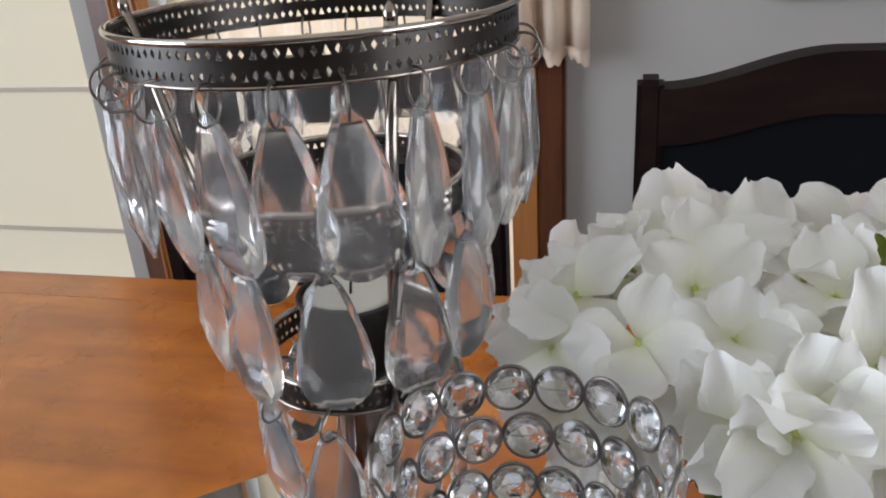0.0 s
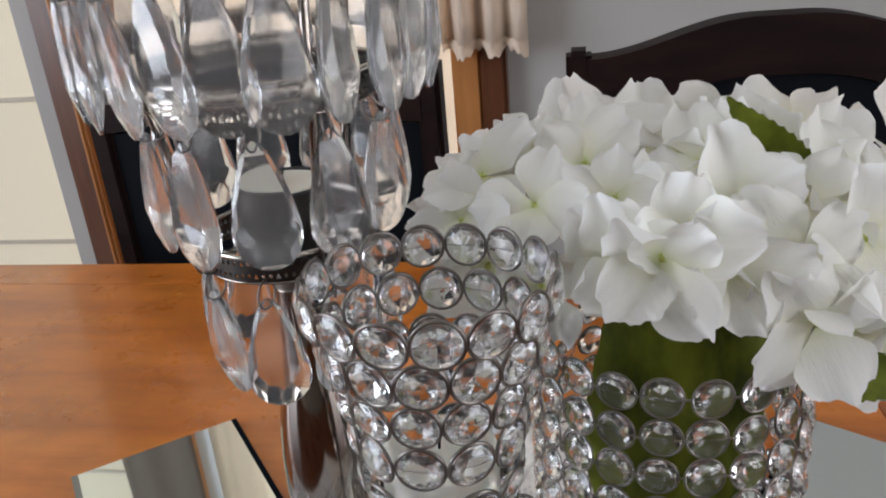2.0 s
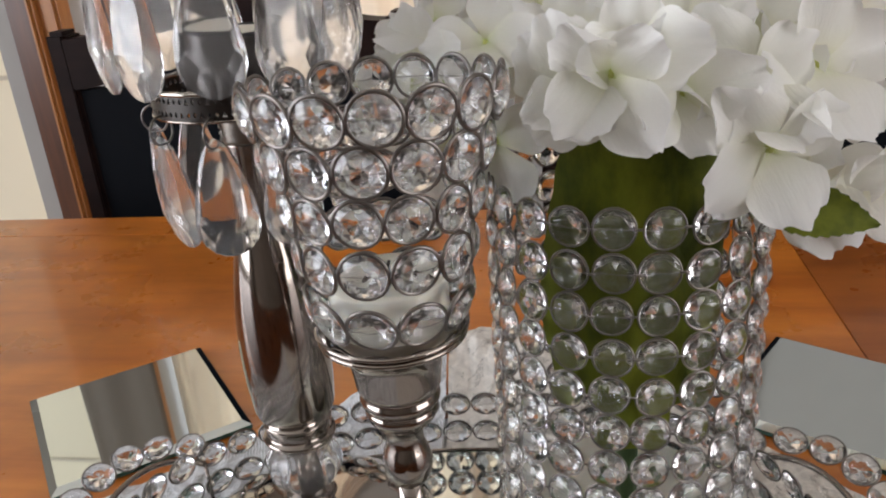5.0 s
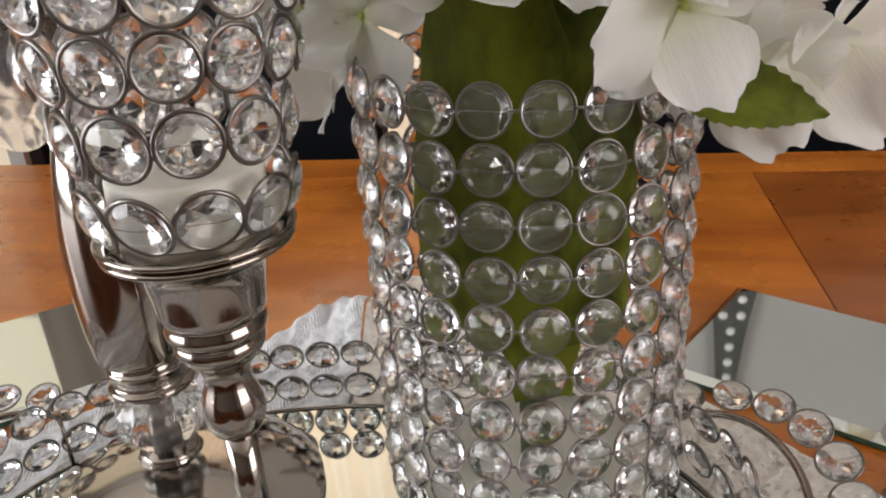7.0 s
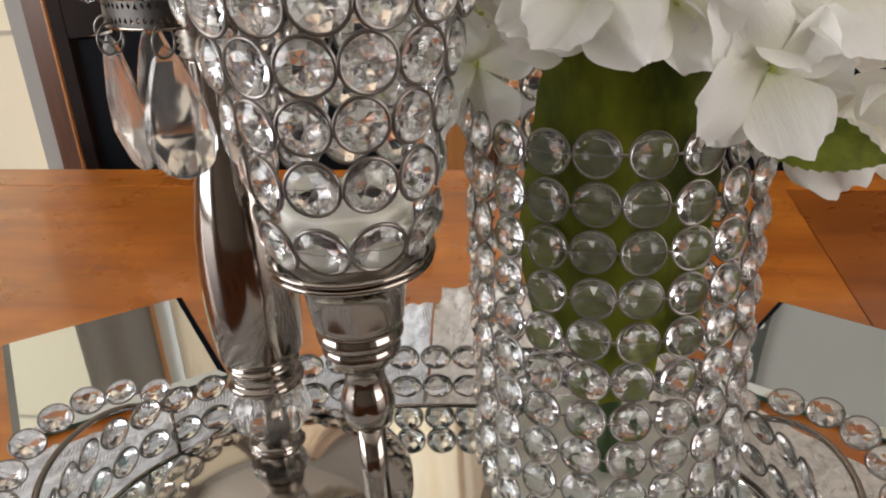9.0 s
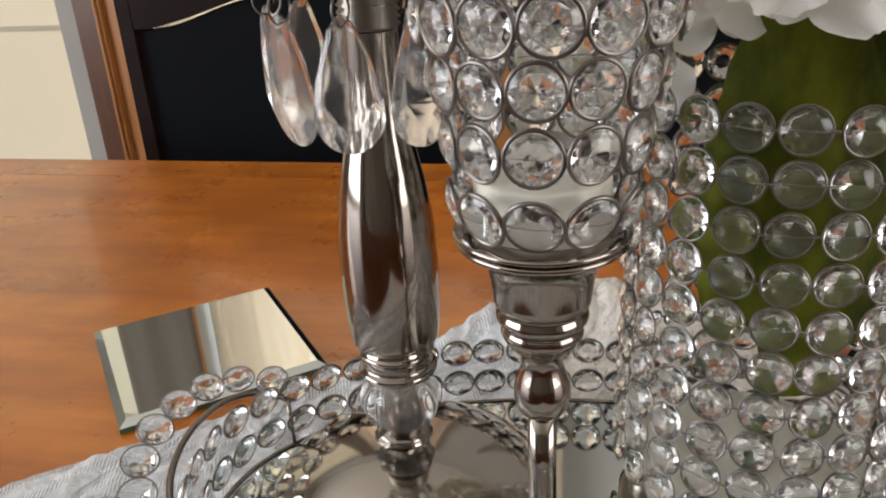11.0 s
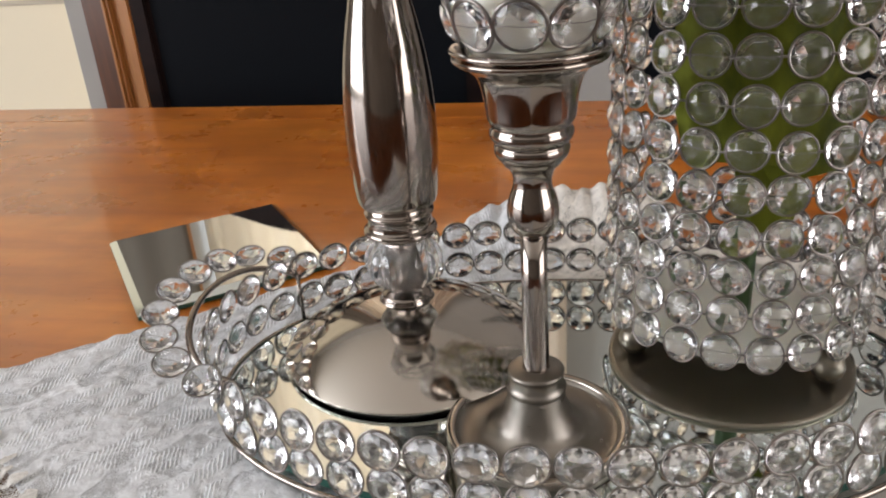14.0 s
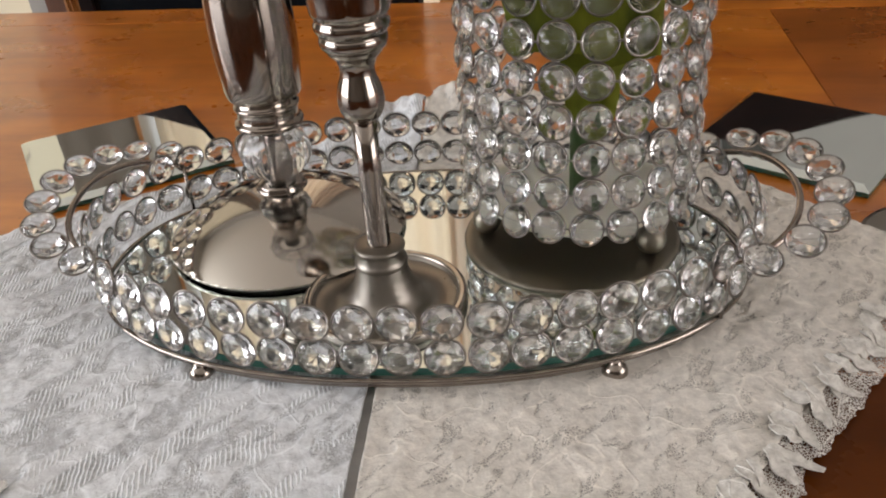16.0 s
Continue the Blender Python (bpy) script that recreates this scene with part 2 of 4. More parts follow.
    size = node(m, "Math")
    size.operation = "ABSOLUTE"
    link(m, off.outputs[0], size.inputs[0])
    cord = node(m, "MapRange")
    cord.inputs["From Min"].default_value, cord.inputs["From Max"].default_value = 0.010, 0.002
    cord.inputs["To Max"].default_value = 0.16
    link(m, size.outputs[0], cord.inputs["Value"])
    both = node(m, "Math")
    both.operation = "ADD"
    link(m, tone.outputs[0], both.inputs[0])
    link(m, cord.outputs["Result"], both.inputs[1])
    gap = node(m, "Math")
    gap.operation = "MULTIPLY_ADD"
    gap.inputs[1].default_value = -0.16
    link(m, where.outputs["Result"], gap.inputs[0])
    link(m, both.outputs[0], gap.inputs[2])
    c = ramp(m, gap.outputs[0], [(p, tuple(v * k for k in tone_of)) for p, v in ((0.28, 0.56), (0.56, 0.76), (0.84, 0.97))])
    link(m, c, bsdf(m).inputs["Base Color"])
    swell = node(m, "Math")
    swell.operation = "MULTIPLY_ADD"
    swell.inputs[1].default_value = 0.5
    link(m, solid.outputs["Result"], swell.inputs[0])
    link(m, both.outputs[0], swell.inputs[2])
    bump(m, swell.outputs[0], 0.7, 0.0014)
    return m


LACE = lace_material("white_ladder_lace", 1250.0, 46.0, 0.53, 0.43, 26.0, 40.0, 3.2, (0.965, 0.99, 1.025))
LACE_FINE = lace_material("white_petal_lace", 1000.0, 110.0, 0.80, 0.375, 34.0, 50.0, 2.4, (0.96, 0.905, 0.83), 0.40)
NET = lace_material("open_net", 1050.0, 90.0, 0.80, 0.62, 60.0, 40.0, 4.2, (0.95, 0.90, 0.84), 0.20)
BORDER = material("white_corded_petal", (0.68, 0.655, 0.615), 0.85, 0.0, Sheen_Weight=0.1)
v = noisy(BORDER, 420, 4, coords(BORDER))
link(BORDER, ramp(BORDER, v, [(0.32, (0.50, 0.475, 0.44)), (0.6, (0.74, 0.715, 0.675))]), bsdf(BORDER).inputs["Base Color"])
bump(BORDER, v, 0.5, 0.0008)
LINING = material("white_satin_lining", (0.66, 0.65, 0.64), 0.55)
bump(LINING, noisy(LINING, 90, 5, coords(LINING)), 0.2, 0.001)
c = ramp(LINING, noisy(LINING, 30, 5, coords(LINING, (1, 2.5, 1))), [(0.35, (0.62, 0.61, 0.60)), (0.65, (0.74, 0.73, 0.715))])
link(LINING, c, bsdf(LINING).inputs["Base Color"])


def petal_material():
    m = material("silk_petal", (0.85, 0.86, 0.84), 0.5, 0.0, Sheen_Weight=0.5, Sheen_Roughness=0.45)
    at = node(m, "Attribute")
    at.attribute_name = "along"
    c = ramp(m, at.outputs["Fac"], [(0.0, (0.60, 0.70, 0.20)), (0.06, (0.84, 0.87, 0.62)), (0.22, (0.955, 0.955, 0.82)), (0.5, (0.98, 0.98, 0.925)), (1.0, (0.985, 0.985, 0.975))])
    link(m, c, bsdf(m).inputs["Base Color"])
    tr = node(m, "BsdfTranslucent")
    link(m, c, tr.inputs["Color"])
    mix = node(m, "MixShader")
    mix.inputs[0].default_value = 0.36
    link(m, bsdf(m).outputs[0], mix.inputs[1])
    link(m, tr.outputs[0], mix.inputs[2])
    link(m, mix.outputs[0], m.node_tree.nodes["Material Output"].inputs["Surface"])
    bump(m, noisy(m, 420, 5, coords(m, (1.4, 0.14, 1)), 0.7), 0.6, 0.0010)
    return m


PETAL = petal_material()
LEAF = material("silk_leaf", (0.10, 0.16, 0.025), 0.7, 0.0, Specular_IOR_Level=0.2)
c = ramp(LEAF, noisy(LEAF, 34, 6, coords(LEAF, (1, 1, 0.5)), 0.65), [(0.34, (0.028, 0.040, 0.003)), (0.5, (0.105, 0.125, 0.007)), (0.68, (0.18, 0.20, 0.014))])
link(LEAF, c, bsdf(LEAF).inputs["Base Color"])
bump(LEAF, noisy(LEAF, 260, 4, coords(LEAF, (1, 0.3, 1))), 0.3, 0.0006)
STEM = material("green_plastic_stem", (0.05, 0.10, 0.03), 0.5)
CENTRE = material("yellow_green_centre", (0.50, 0.54, 0.14), 0.7)


# ---- mesh helpers ----
def mesh(name, verts, faces, mat, smooth=False):
    me = bpy.data.meshes.new(name)
    me.from_pydata([tuple(v) for v in verts], [], faces)
    me.materials.append(mat)
    if smooth:
        me.polygons.foreach_set("use_smooth", [True] * len(me.polygons))
    me.update()
    return me


def part(name, me, parent, m=None, label=""):
    ob = new(name, me)
    ob.parent = parent
    if m is not None:
        ob.matrix_basis = m
    return tagged(ob, label)


def thing(name, m, label, category, group="", kind=""):
    ob = new(name)
    ob.matrix_basis = m
    ob.empty_display_size = 0.05
    return tagged(ob, label, category, group, kind)


def lathe(profile, n=48, close_top=True, close_low=True):
    """Turned body from (radius, height) pairs, lowest first."""
    vs, fs = [], []
    for r, z in profile:
        for k in range(n):
            a = 2 * math.pi * k / n
            vs.append((r * math.cos(a), r * math.sin(a), z))
    for i in range(len(profile) - 1):
        for k in range(n):
            q = (k + 1) % n
            fs.append((i * n + k, i * n + q, (i + 1) * n + q, (i + 1) * n + k))
    if close_low:
        fs.append(tuple(reversed(range(n))))
    if close_top:
        fs.append(tuple(range((len(profile) - 1) * n, len(profile) * n)))
    return vs, fs


def rounded(points, steps=4):
    """Rounds the corners of a profile a little (Chaikin)."""
    for _ in range(steps):
        out = [points[0]]
        for a, b in zip(points, points[1:]):
            out.append((a[0] * 0.75 + b[0] * 0.25, a[1] * 0.75 + b[1] * 0.25))
            out.append((a[0] * 0.25 + b[0] * 0.75, a[1] * 0.25 + b[1] * 0.75))
        out.append(points[-1])
        points = out
    return points


def tube(points, r, n=8, closed=False):
    """A wire of radius r along points."""
    pts = [Vector(p) for p in points]
    vs, fs, m = [], [], len(pts)
    side = None
    for i, p in enumerate(pts):
        a = pts[(i - 1) % m] if closed or i else pts[0]
        b = pts[(i + 1) % m] if closed or i < m - 1 else pts[-1]
        d = (b - a).normalized()
        if side is None:
            side = d.orthogonal().normalized()
        side = (side - d * side.dot(d)).normalized()
        up = d.cross(side)
        for k in range(n):
            t = 2 * math.pi * k / n
            vs.append(p + side * (r * math.cos(t)) + up * (r * math.sin(t)))
    for i in range(m if closed else m - 1):
        j = (i + 1) % m
        for k in range(n):
            q = (k + 1) % n
            fs.append((i * n + k, i * n + q, j * n + q, j * n + k))
    if not closed:
        fs.append(tuple(reversed(range(n))))
        fs.append(tuple(range((m - 1) * n, m * n)))
    return vs, fs


def circle(r, n, z=0.0):
    return [(r * math.cos(2 * math.pi * k / n), r * math.sin(2 * math.pi * k / n), z) for k in range(n)]


def box(name, size, mat, bevel=0.004):
    bm = bmesh.new()
    bmesh.ops.create_cube(bm, size=1.0, matrix=Matrix.Diagonal((*size, 1)))
    if bevel:
        bmesh.ops.bevel(bm, geom=list(bm.edges), offset=bevel, segments=2, affect="EDGES", clamp_overlap=True)
    me = bpy.data.meshes.new(name)
    bm.to_mesh(me)
    bm.free()
    me.materials.append(mat)
    return me


def joined(*pieces):
    vs, fs = [], []
    for v, f in pieces:
        o = len(vs)
        vs += list(v)
        fs += [tuple(i + o for i in t) for t in f]
    return vs, fs


# ---- the room ----
def structure(name, me, m, label, category="structure"):
    ob = new(name, me)
    ob.matrix_basis = ROOM @ m
    return tagged(ob, label, category, "", "structure")


FLOOR_Z, CEIL_Z, BACK = -0.75, 1.75, 1.45
structure("floor", box("floor", (5.4, 4.6, 0.1), FLOOR, 0), pose(-0.2, -0.7, FLOOR_Z - 0.05), "brown tiled floor under the dining table", "floor")
structure("ceiling", box("ceiling", (5.4, 4.6, 0.1), CEIL, 0), pose(-0.2, -0.7, CEIL_Z + 0.05), "plain white painted ceiling", "ceiling")


def wall_piece(name, x0, x1, z0, z1, label):
    structure(name, box(name, (x1 - x0, 0.2, z1 - z0), PAINT, 0), pose((x0 + x1) / 2, BACK + 0.1, (z0 + z1) / 2), label, "wall")


# back wall with two openings: the blind's window and the curtained one
wall_piece("wall_north_left", -2.9, -2.45, FLOOR_Z, CEIL_Z, "grey painted wall beside the blind")
wall_piece("wall_north_under_blind", -2.45, -1.025, FLOOR_Z, -0.45, "grey painted wall under the window with the blind")
wall_piece("wall_north_over_blind", -2.45, -1.025, 1.4, CEIL_Z, "grey painted wall over the window with the blind")
wall_piece("wall_north_pier", -1.025, -0.87, FLOOR_Z, CEIL_Z, "grey painted pier between two windows")
wall_piece("wall_north_over_curtain", -0.87, -0.17, 1.35, CEIL_Z, "grey painted wall over the curtained window")
wall_piece("wall_north_right", -0.17, 2.5, FLOOR_Z, CEIL_Z, "plain grey painted wall behind the dining chairs")
# unseen east wall, left open only for the added fill lamp
for name, y0, y1, z0, z1 in (("wall_east_north", 0.2, 1.45, FLOOR_Z, CEIL_Z), ("wall_east_south", -3.0, -1.6, FLOOR_Z, CEIL_Z),
                             ("wall_east_low", -1.6, 0.2, FLOOR_Z, -0.15), ("wall_east_high", -1.6, 0.2, 1.45, CEIL_Z)):
    structure(name, box(name, (0.2, y1 - y0, z1 - z0), PAINT, 0), pose(2.6, (y0 + y1) / 2, (z0 + z1) / 2), "grey painted wall beside the side opening", "wall")
structure("wall_south", box("wall_south", (5.6, 0.2, 2.5), UNSEENBROWN, 0), pose(-0.2, -3.1, 0.5), "unseen closing wall, coloured brown for dark reflections", "wall")
for name, y0, y1, z0, z1 in (("wall_west_north", 0.2, 1.45, FLOOR_Z, CEIL_Z), ("wall_west_south", -3.0, -2.0, FLOOR_Z, CEIL_Z),
                             ("wall_west_low", -2.0, 0.2, FLOOR_Z, -0.15), ("wall_west_high", -2.0, 0.2, 1.45, CEIL_Z)):
    structure(name, box(name, (0.2, y1 - y0, z1 - z0), PAINT, 0), pose(-2.7, (y0 + y1) / 2, (z0 + z1) / 2), "grey painted wall beside the side opening", "wall")


def casing(name, x0, x1, z0, z1, mat, depth, label):
    structure(name, box(name, (x1 - x0, depth, z1 - z0), mat, 0.006), pose((x0 + x1) / 2, BACK - depth / 2 + 0.02, (z0 + z1) / 2), label, "window casing")


casing("window_casing_left", -0.964, -0.912, FLOOR_Z, 1.42, CASING, 0.06, "dark brown stained wooden window casing")
casing("window_casing_left_edge", -0.912, -0.866, FLOOR_Z, 1.42, SUNLITCASING, 0.05, "inner edge of the window casing, coloured orange as if sunlit")
casing("window_casing_bead", -0.9175, -0.9030, FLOOR_Z, 1.42, SUNLITCASING, 0.068, "rounded bead on the window casing, in the sunlit orange")
casing("window_casing_right", -0.121, -0.076, FLOOR_Z, 1.42, CASING, 0.06, "dark brown stained wooden window casing")
casing("window_casing_right_edge", -0.174, -0.121, FLOOR_Z, 1.42, SUNLITCASING, 0.05, "inner edge of the window casing, coloured orange as if sunlit")
casing("window_casing_head", -0.872, -0.174, 1.35, 1.42, CASING, 0.06, "dark brown stained wooden window head")


def folded(name, x0, x1, z0, z1, folds, deep, mat, ragged=0.0, seed=1):
    """A hanging cloth with vertical folds and an uneven hem."""
    rng = random.Random(seed)
    nx, nz = folds * 8, 24
    hem = [rng.uniform(-1, 1) * ragged for _ in range(nx + 1)]
    vs, fs = [], []
    for i in range(nx + 1):
        u = i / nx
        for j in range(nz + 1):
            w = j / nz
            x = x0 + (x1 - x0) * u
            y = deep * math.sin(u * folds * 2 * math.pi + 0.6 * math.sin(w * 3)) * (0.6 + 0.4 * (1 - w)) + 0.3 * deep * math.sin(u * folds * 5.1)
            low = z0 + hem[i] + 0.6 * ragged * math.sin(u * folds * 2 * math.pi)
            vs.append((x, y, low + (z1 - low) * w))
    for i in range(nx):
        for j in range(nz):
            a = i * (nz + 1) + j
            fs.append((a, a + nz + 1, a + nz + 2, a + 1))
    me = mesh(name, vs, fs, mat, True)
    return me


def hanging(name, me, m, label, category):
    ob = new(name, me)
    ob.matrix_basis = ROOM @ m
    s = ob.modifiers.new("thickness", "SOLIDIFY")
    s.thickness = 0.0012
    return tagged(ob, label, category)


def roman_blind():
    """Cream shade in horizontal lifts with stitched seams."""
    blind = thing("window_blind", ROOM @ pose(-1.72, BACK + 0.02, 0), "cream fabric roman blind with horizontal seams, lit from behind", "blind")
    edges = [-0.46, -0.302, 0.012, 0.32, 0.63, 0.94, 1.25, 1.38]
    for low, high in zip(edges, edges[1:]):
        vs, fs = [], []
        n = 6
        for j in range(n + 1):
            w = j / n
            for x in (-0.685, 0.685):
                vs.append((x, -0.006 * math.sin(math.pi * w) + 0.004, low + (high - low) * w))
        for j in range(n):
            fs.append((2 * j, 2 * j + 1, 2 * j + 3, 2 * j + 2))
        part("blind_panel", mesh("blind_panel", vs, fs, BLIND, True), blind)
        part("seam", box("seam", (1.37, 0.004, 0.010), SEAM, 0.0015), blind, pose(0, 0.0, low))
    return blind


roman_blind()
hanging("curtain", folded("curtain", -0.86, -0.18, -0.55, 1.34, 9, 0.018, SHEER, 0.0, 3), pose(0, BACK + 0.06, 0),
        "thin pale cream curtain drawn across the window behind the chair", "curtain")
hanging("curtain_drape", folded("curtain_drape", -1.01, -0.82, 0.30, 1.36, 2, 0.007, DRAPE, 0.006, 8), pose(0, BACK - 0.075, 0),
        "grey-brown gathered drape over the window casing", "curtain")
tail = thing("curtain_tail", ROOM @ pose(0, BACK - 0.07, 0), "gathered cream curtain with a frayed hem beside the casing", "curtain")
for name, z0, z1, ragged, seed in (("curtain_panel", 0.088, 1.3, 0.0, 5), ("frayed_hem", 0.068, 0.092, 0.010, 6)):
    ob = part(name, folded(name, -0.180, -0.034, z0, z1, 3, 0.02 if seed == 5 else 0.0215, CURTAIN, ragged, seed), tail)
    s = ob.modifiers.new("thickness", "SOLIDIFY")
    s.thickness = 0.0012


def wall_decoration():
    """Dark flat tower that narrows upwards, set with rows of pale studs."""
    deco = thing("wall_decoration", ROOM @ pose(0.405, BACK - 0.004, 0), "dark tapering wall decoration with rows of pale round studs", "wall decoration")

    def half(z):
        t = (z - 0.150) / 0.75
        return 0.015 + 0.135 * (1 - t) ** 2.3

    vs, fs, n = [], [], 24
    for i in range(n + 1):
        z = 0.150 + 0.75 * i / n
        for y in (0.0, -0.012):
            vs += [(-half(z), y, z), (half(z), y, z)]
    for i in range(n):
        a, b = 4 * i, 4 * i + 4
        fs += [(a + 2, a + 3, b + 3, b + 2), (a, a + 2, b + 2, b), (a + 1, b + 1, b + 3, a + 3), (a, b, b + 1, a + 1)]
    fs += [(0, 1, 3, 2), (4 * n, 4 * n + 2, 4 * n + 3, 4 * n + 1)]
    part("panel", mesh("panel", vs, fs, SLATE), deco)
    stud = mesh("stud", *lathe([(0.0085, 0.0), (0.0085, 0.002), (0.006, 0.005), (0.001, 0.0065)], 14), CEIL, True)
    for k in range(21):
        z = 0.163 + 0.035 * k
        count = max(1, int(half(z) * 2 / 0.033))
        for q in range(count):
            x = (q - (count - 1) / 2) * 0.033
            part("stud", stud, deco, pose(x, -0.012, z, 90, 0, 0), "pale round stud")
    return deco


wall_decoration()

# ---- dining table ----
table = thing("dining_table", ROOM, "orange-brown varnished wooden dining table with a glossy worn top", "table")
T_N0, T_N1 = -0.42, 0.68
part("tabletop", box("tabletop", (2.1, T_N1 - T_N0, 0.031), WOOD, 0.006), table, pose(0.1, (T_N0 + T_N1) / 2, -0.0195))
SEAM_E, BAND_N = 0.235, 0.634
# nearer than this the top is coloured darker
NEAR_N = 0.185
for name, e0, e1, n0, n1, mat, label in (("top_panel", -0.95, SEAM_E, NEAR_N, BAND_N, WOOD, "orange veneer panel"), ("top_panel", SEAM_E, 1.15, NEAR_N, BAND_N, BROWNWOOD, "browner veneer panel"),
                                         ("top_panel", -0.95, 1.15, T_N0, NEAR_N, NEARWOOD, "near part of the top, coloured darker brown"), ("border_band", -0.95, 1.15, BAND_N, T_N1, WOOD, "narrow border band of the top")):
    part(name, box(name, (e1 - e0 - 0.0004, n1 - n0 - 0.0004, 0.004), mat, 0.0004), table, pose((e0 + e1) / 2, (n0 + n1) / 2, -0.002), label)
part("apron", box("apron", (1.8, 0.86, 0.08), WOOD, 0.003), table, pose(0.1, (T_N0 + T_N1) / 2, -0.076))
for x in (-0.82, 1.02):
    for y in (-0.3, 0.56):
        part("leg", box("leg", (0.08, 0.08, 0.635), WOOD, 0.008), table, pose(x, y, -0.4325))


# ---- dining chairs behind the table ----
def arch(x, half, low, high):
    """Height of the chair's crest at x from its middle: flat shoulders, a swell between."""
    t = max(0.0, 1 - abs(x) / half)
    return low + (high - low) * (0.5 - 0.5 * math.cos(math.pi * min(1.0, t * 1.15)))


def crest(half, base, low, high, thick, mat):
    """Board between a lower line and the crest's curve."""
    n = 28
    vs, fs = [], []
    for i in range(n + 1):
        x = -half + 2 * half * i / n
        top, bot = arch(x, half, low, high), base(x)
        for y in (-thick / 2, thick / 2):
            vs += [(x, y, bot), (x, y, top)]
    for i in range(n):
        a, b = 4 * i, 4 * i + 4
        fs += [(a, b, b + 1, a + 1), (a + 2, a + 3, b + 3, b + 2), (a + 1, b + 1, b + 3, a + 3), (a, a + 2, b + 2, b)]
    fs += [(0, 1, 3, 2), (4 * n, 4 * n + 2, 4 * n + 3, 4 * n + 1)]
    return mesh("crest", vs, fs, mat)


def dining_chair(x, label):
    half = 0.20
    ch = thing("dining_chair", ROOM @ pose(x, 0.80, FLOOR_Z), label, "chair", "chairs along the far side of the table")
    o = -FLOOR_Z
    part("back_panel", crest(half - 0.028, lambda q: o - 0.26, o + 0.104, o + 0.136, 0.022, LEATHER), ch, pose(0, 0, 0), "black leather back panel")
    part("top_rail", crest(half - 0.026, lambda q: arch(q, half - 0.026, o + 0.107, o + 0.137), o + 0.159, o + 0.190, 0.034, DARKWOOD), ch)
    part("low_rail", box("low_rail", (2 * half - 0.07, 0.03, 0.05), DARKWOOD, 0.004), ch, pose(0, 0, o - 0.285))
    for s in (-1, 1):
        part("back_post", box("back_post", (0.024, 0.034, o + 0.167), DARKWOOD, 0.005), ch, pose(s * (half - 0.018), 0, (o + 0.167) / 2))
        part("front_leg", box("front_leg", (0.04, 0.04, 0.42), DARKWOOD, 0.005), ch, pose(s * (half - 0.02), -0.38, 0.21))
    part("seat", box("seat", (0.4, 0.40, 0.06), LEATHER, 0.015), ch, pose(0, -0.21, 0.45), "black leather seat")
    return ch


dining_chair(-0.275, "dark wooden chair with black leather back, before the curtained window")
dining_chair(0.236, "dark wooden chair with arched leather back, before the grey wall")

# ---- lace runners on the table ----
def runner(name, corners, nu, nv, rise, seed, lace, label):
    """Two layers: a satin lining with a lace sheet over it, rumpled a little."""
    run = thing(name, pose(0, 0, 0), label, "runner", "lace runners under the tray")
    a, b, c, d = [Vector(p) for p in corners]
    rng = random.Random(seed)
    ph = [rng.uniform(0, 6) for _ in range(6)]
    for layer, (lift, mat, inset) in (("lining", (0.0008, LINING, 0.012)), ("lace_sheet", (0.0022, lace, 0.0))):
        vs, fs = [], []
        for j in range(nv + 1):
            for i in range(nu + 1):
                u, w = inset + (1 - 2 * inset) * i / nu, inset + (1 - 2 * inset) * j / nv
                p = (a * (1 - u) + b * u) * (1 - w) + (d * (1 - u) + c * u) * w
                q = noise.noise(Vector((p.x * 26 + ph[0], p.y * 26, seed)))
                e = noise.noise(Vector((p.x * 90, p.y * 90 + ph[1], seed)))
                rim = min(u, 1 - u, w, 1 - w)
                if layer == "lace_sheet" and rim < 0.004 and 0.004 < u < 0.996:
                    p = p + Vector((noise.noise(p * 140), noise.noise(p * 140 + Vector((7, 1, 2))), 0)) * 0.0025
                z = lift + 0.0011 * (q + 1) * 0.6 + rise(p) * (0.9 if layer == "lining" else 1.0)
                if layer == "lace_sheet":
                    f = noise.noise(Vector(((p.x * 0.64 + p.y * 0.77) * 40 + 2 * q, (p.y * 0.64 - p.x * 0.77) * 120 + 2 * q, seed)))
                    z += 0.0015 * (f + 1) * 0.5 + 0.0011 * (e + 1) * 0.5 + 0.0006 * noise.noise(Vector((p.x * 230, p.y * 230, seed)))
                vs.append((p.x, p.y, z))
        for j in range(nv):
            for i in range(nu):
                k = j * (nu + 1) + i
                fs.append((k, k + 1, k + nu + 2, k + nu + 1))
        ob = part(layer, mesh(layer, vs, fs, mat, True), run, None, "white satin lining" if layer == "lining" else "")
        s = ob.modifiers.new("thickness", "SOLIDIFY")
        s.thickness, s.offset = 0.0005, 1.0
    return run


def frill(p):
    """The far ends of both runners are pushed up into a crumpled ridge."""
    high = float(np.interp(p[0], (0.028, 0.041, 0.067, 0.085, 0.100, 0.128, 0.142, 0.165, 0.190), (0, 0.006, 0.0165, 0.0185, 0.021, 0.0235, 0.019, 0.008, 0)))
    off = (p[1] - 0.381 - 0.004 * math.sin(p[0] * 130)) / 0.021
    return high * math.exp(-off * off) * (0.90 + 0.10 * math.sin(p[0] * 260 + p[1] * 60 + 1) + 0.05 * math.sin(p[0] * 610 - p[1] * 120))


LEFT_RUN = runner("lace_runner", [(0.016, 0.027, 0), (0.0312, -0.0175, 0), (0.0928, 0.396, 0), (-0.174, 0.264, 0)], 240, 300, frill, 3, LACE,
       "white floral lace runner with pale lining, on the table")
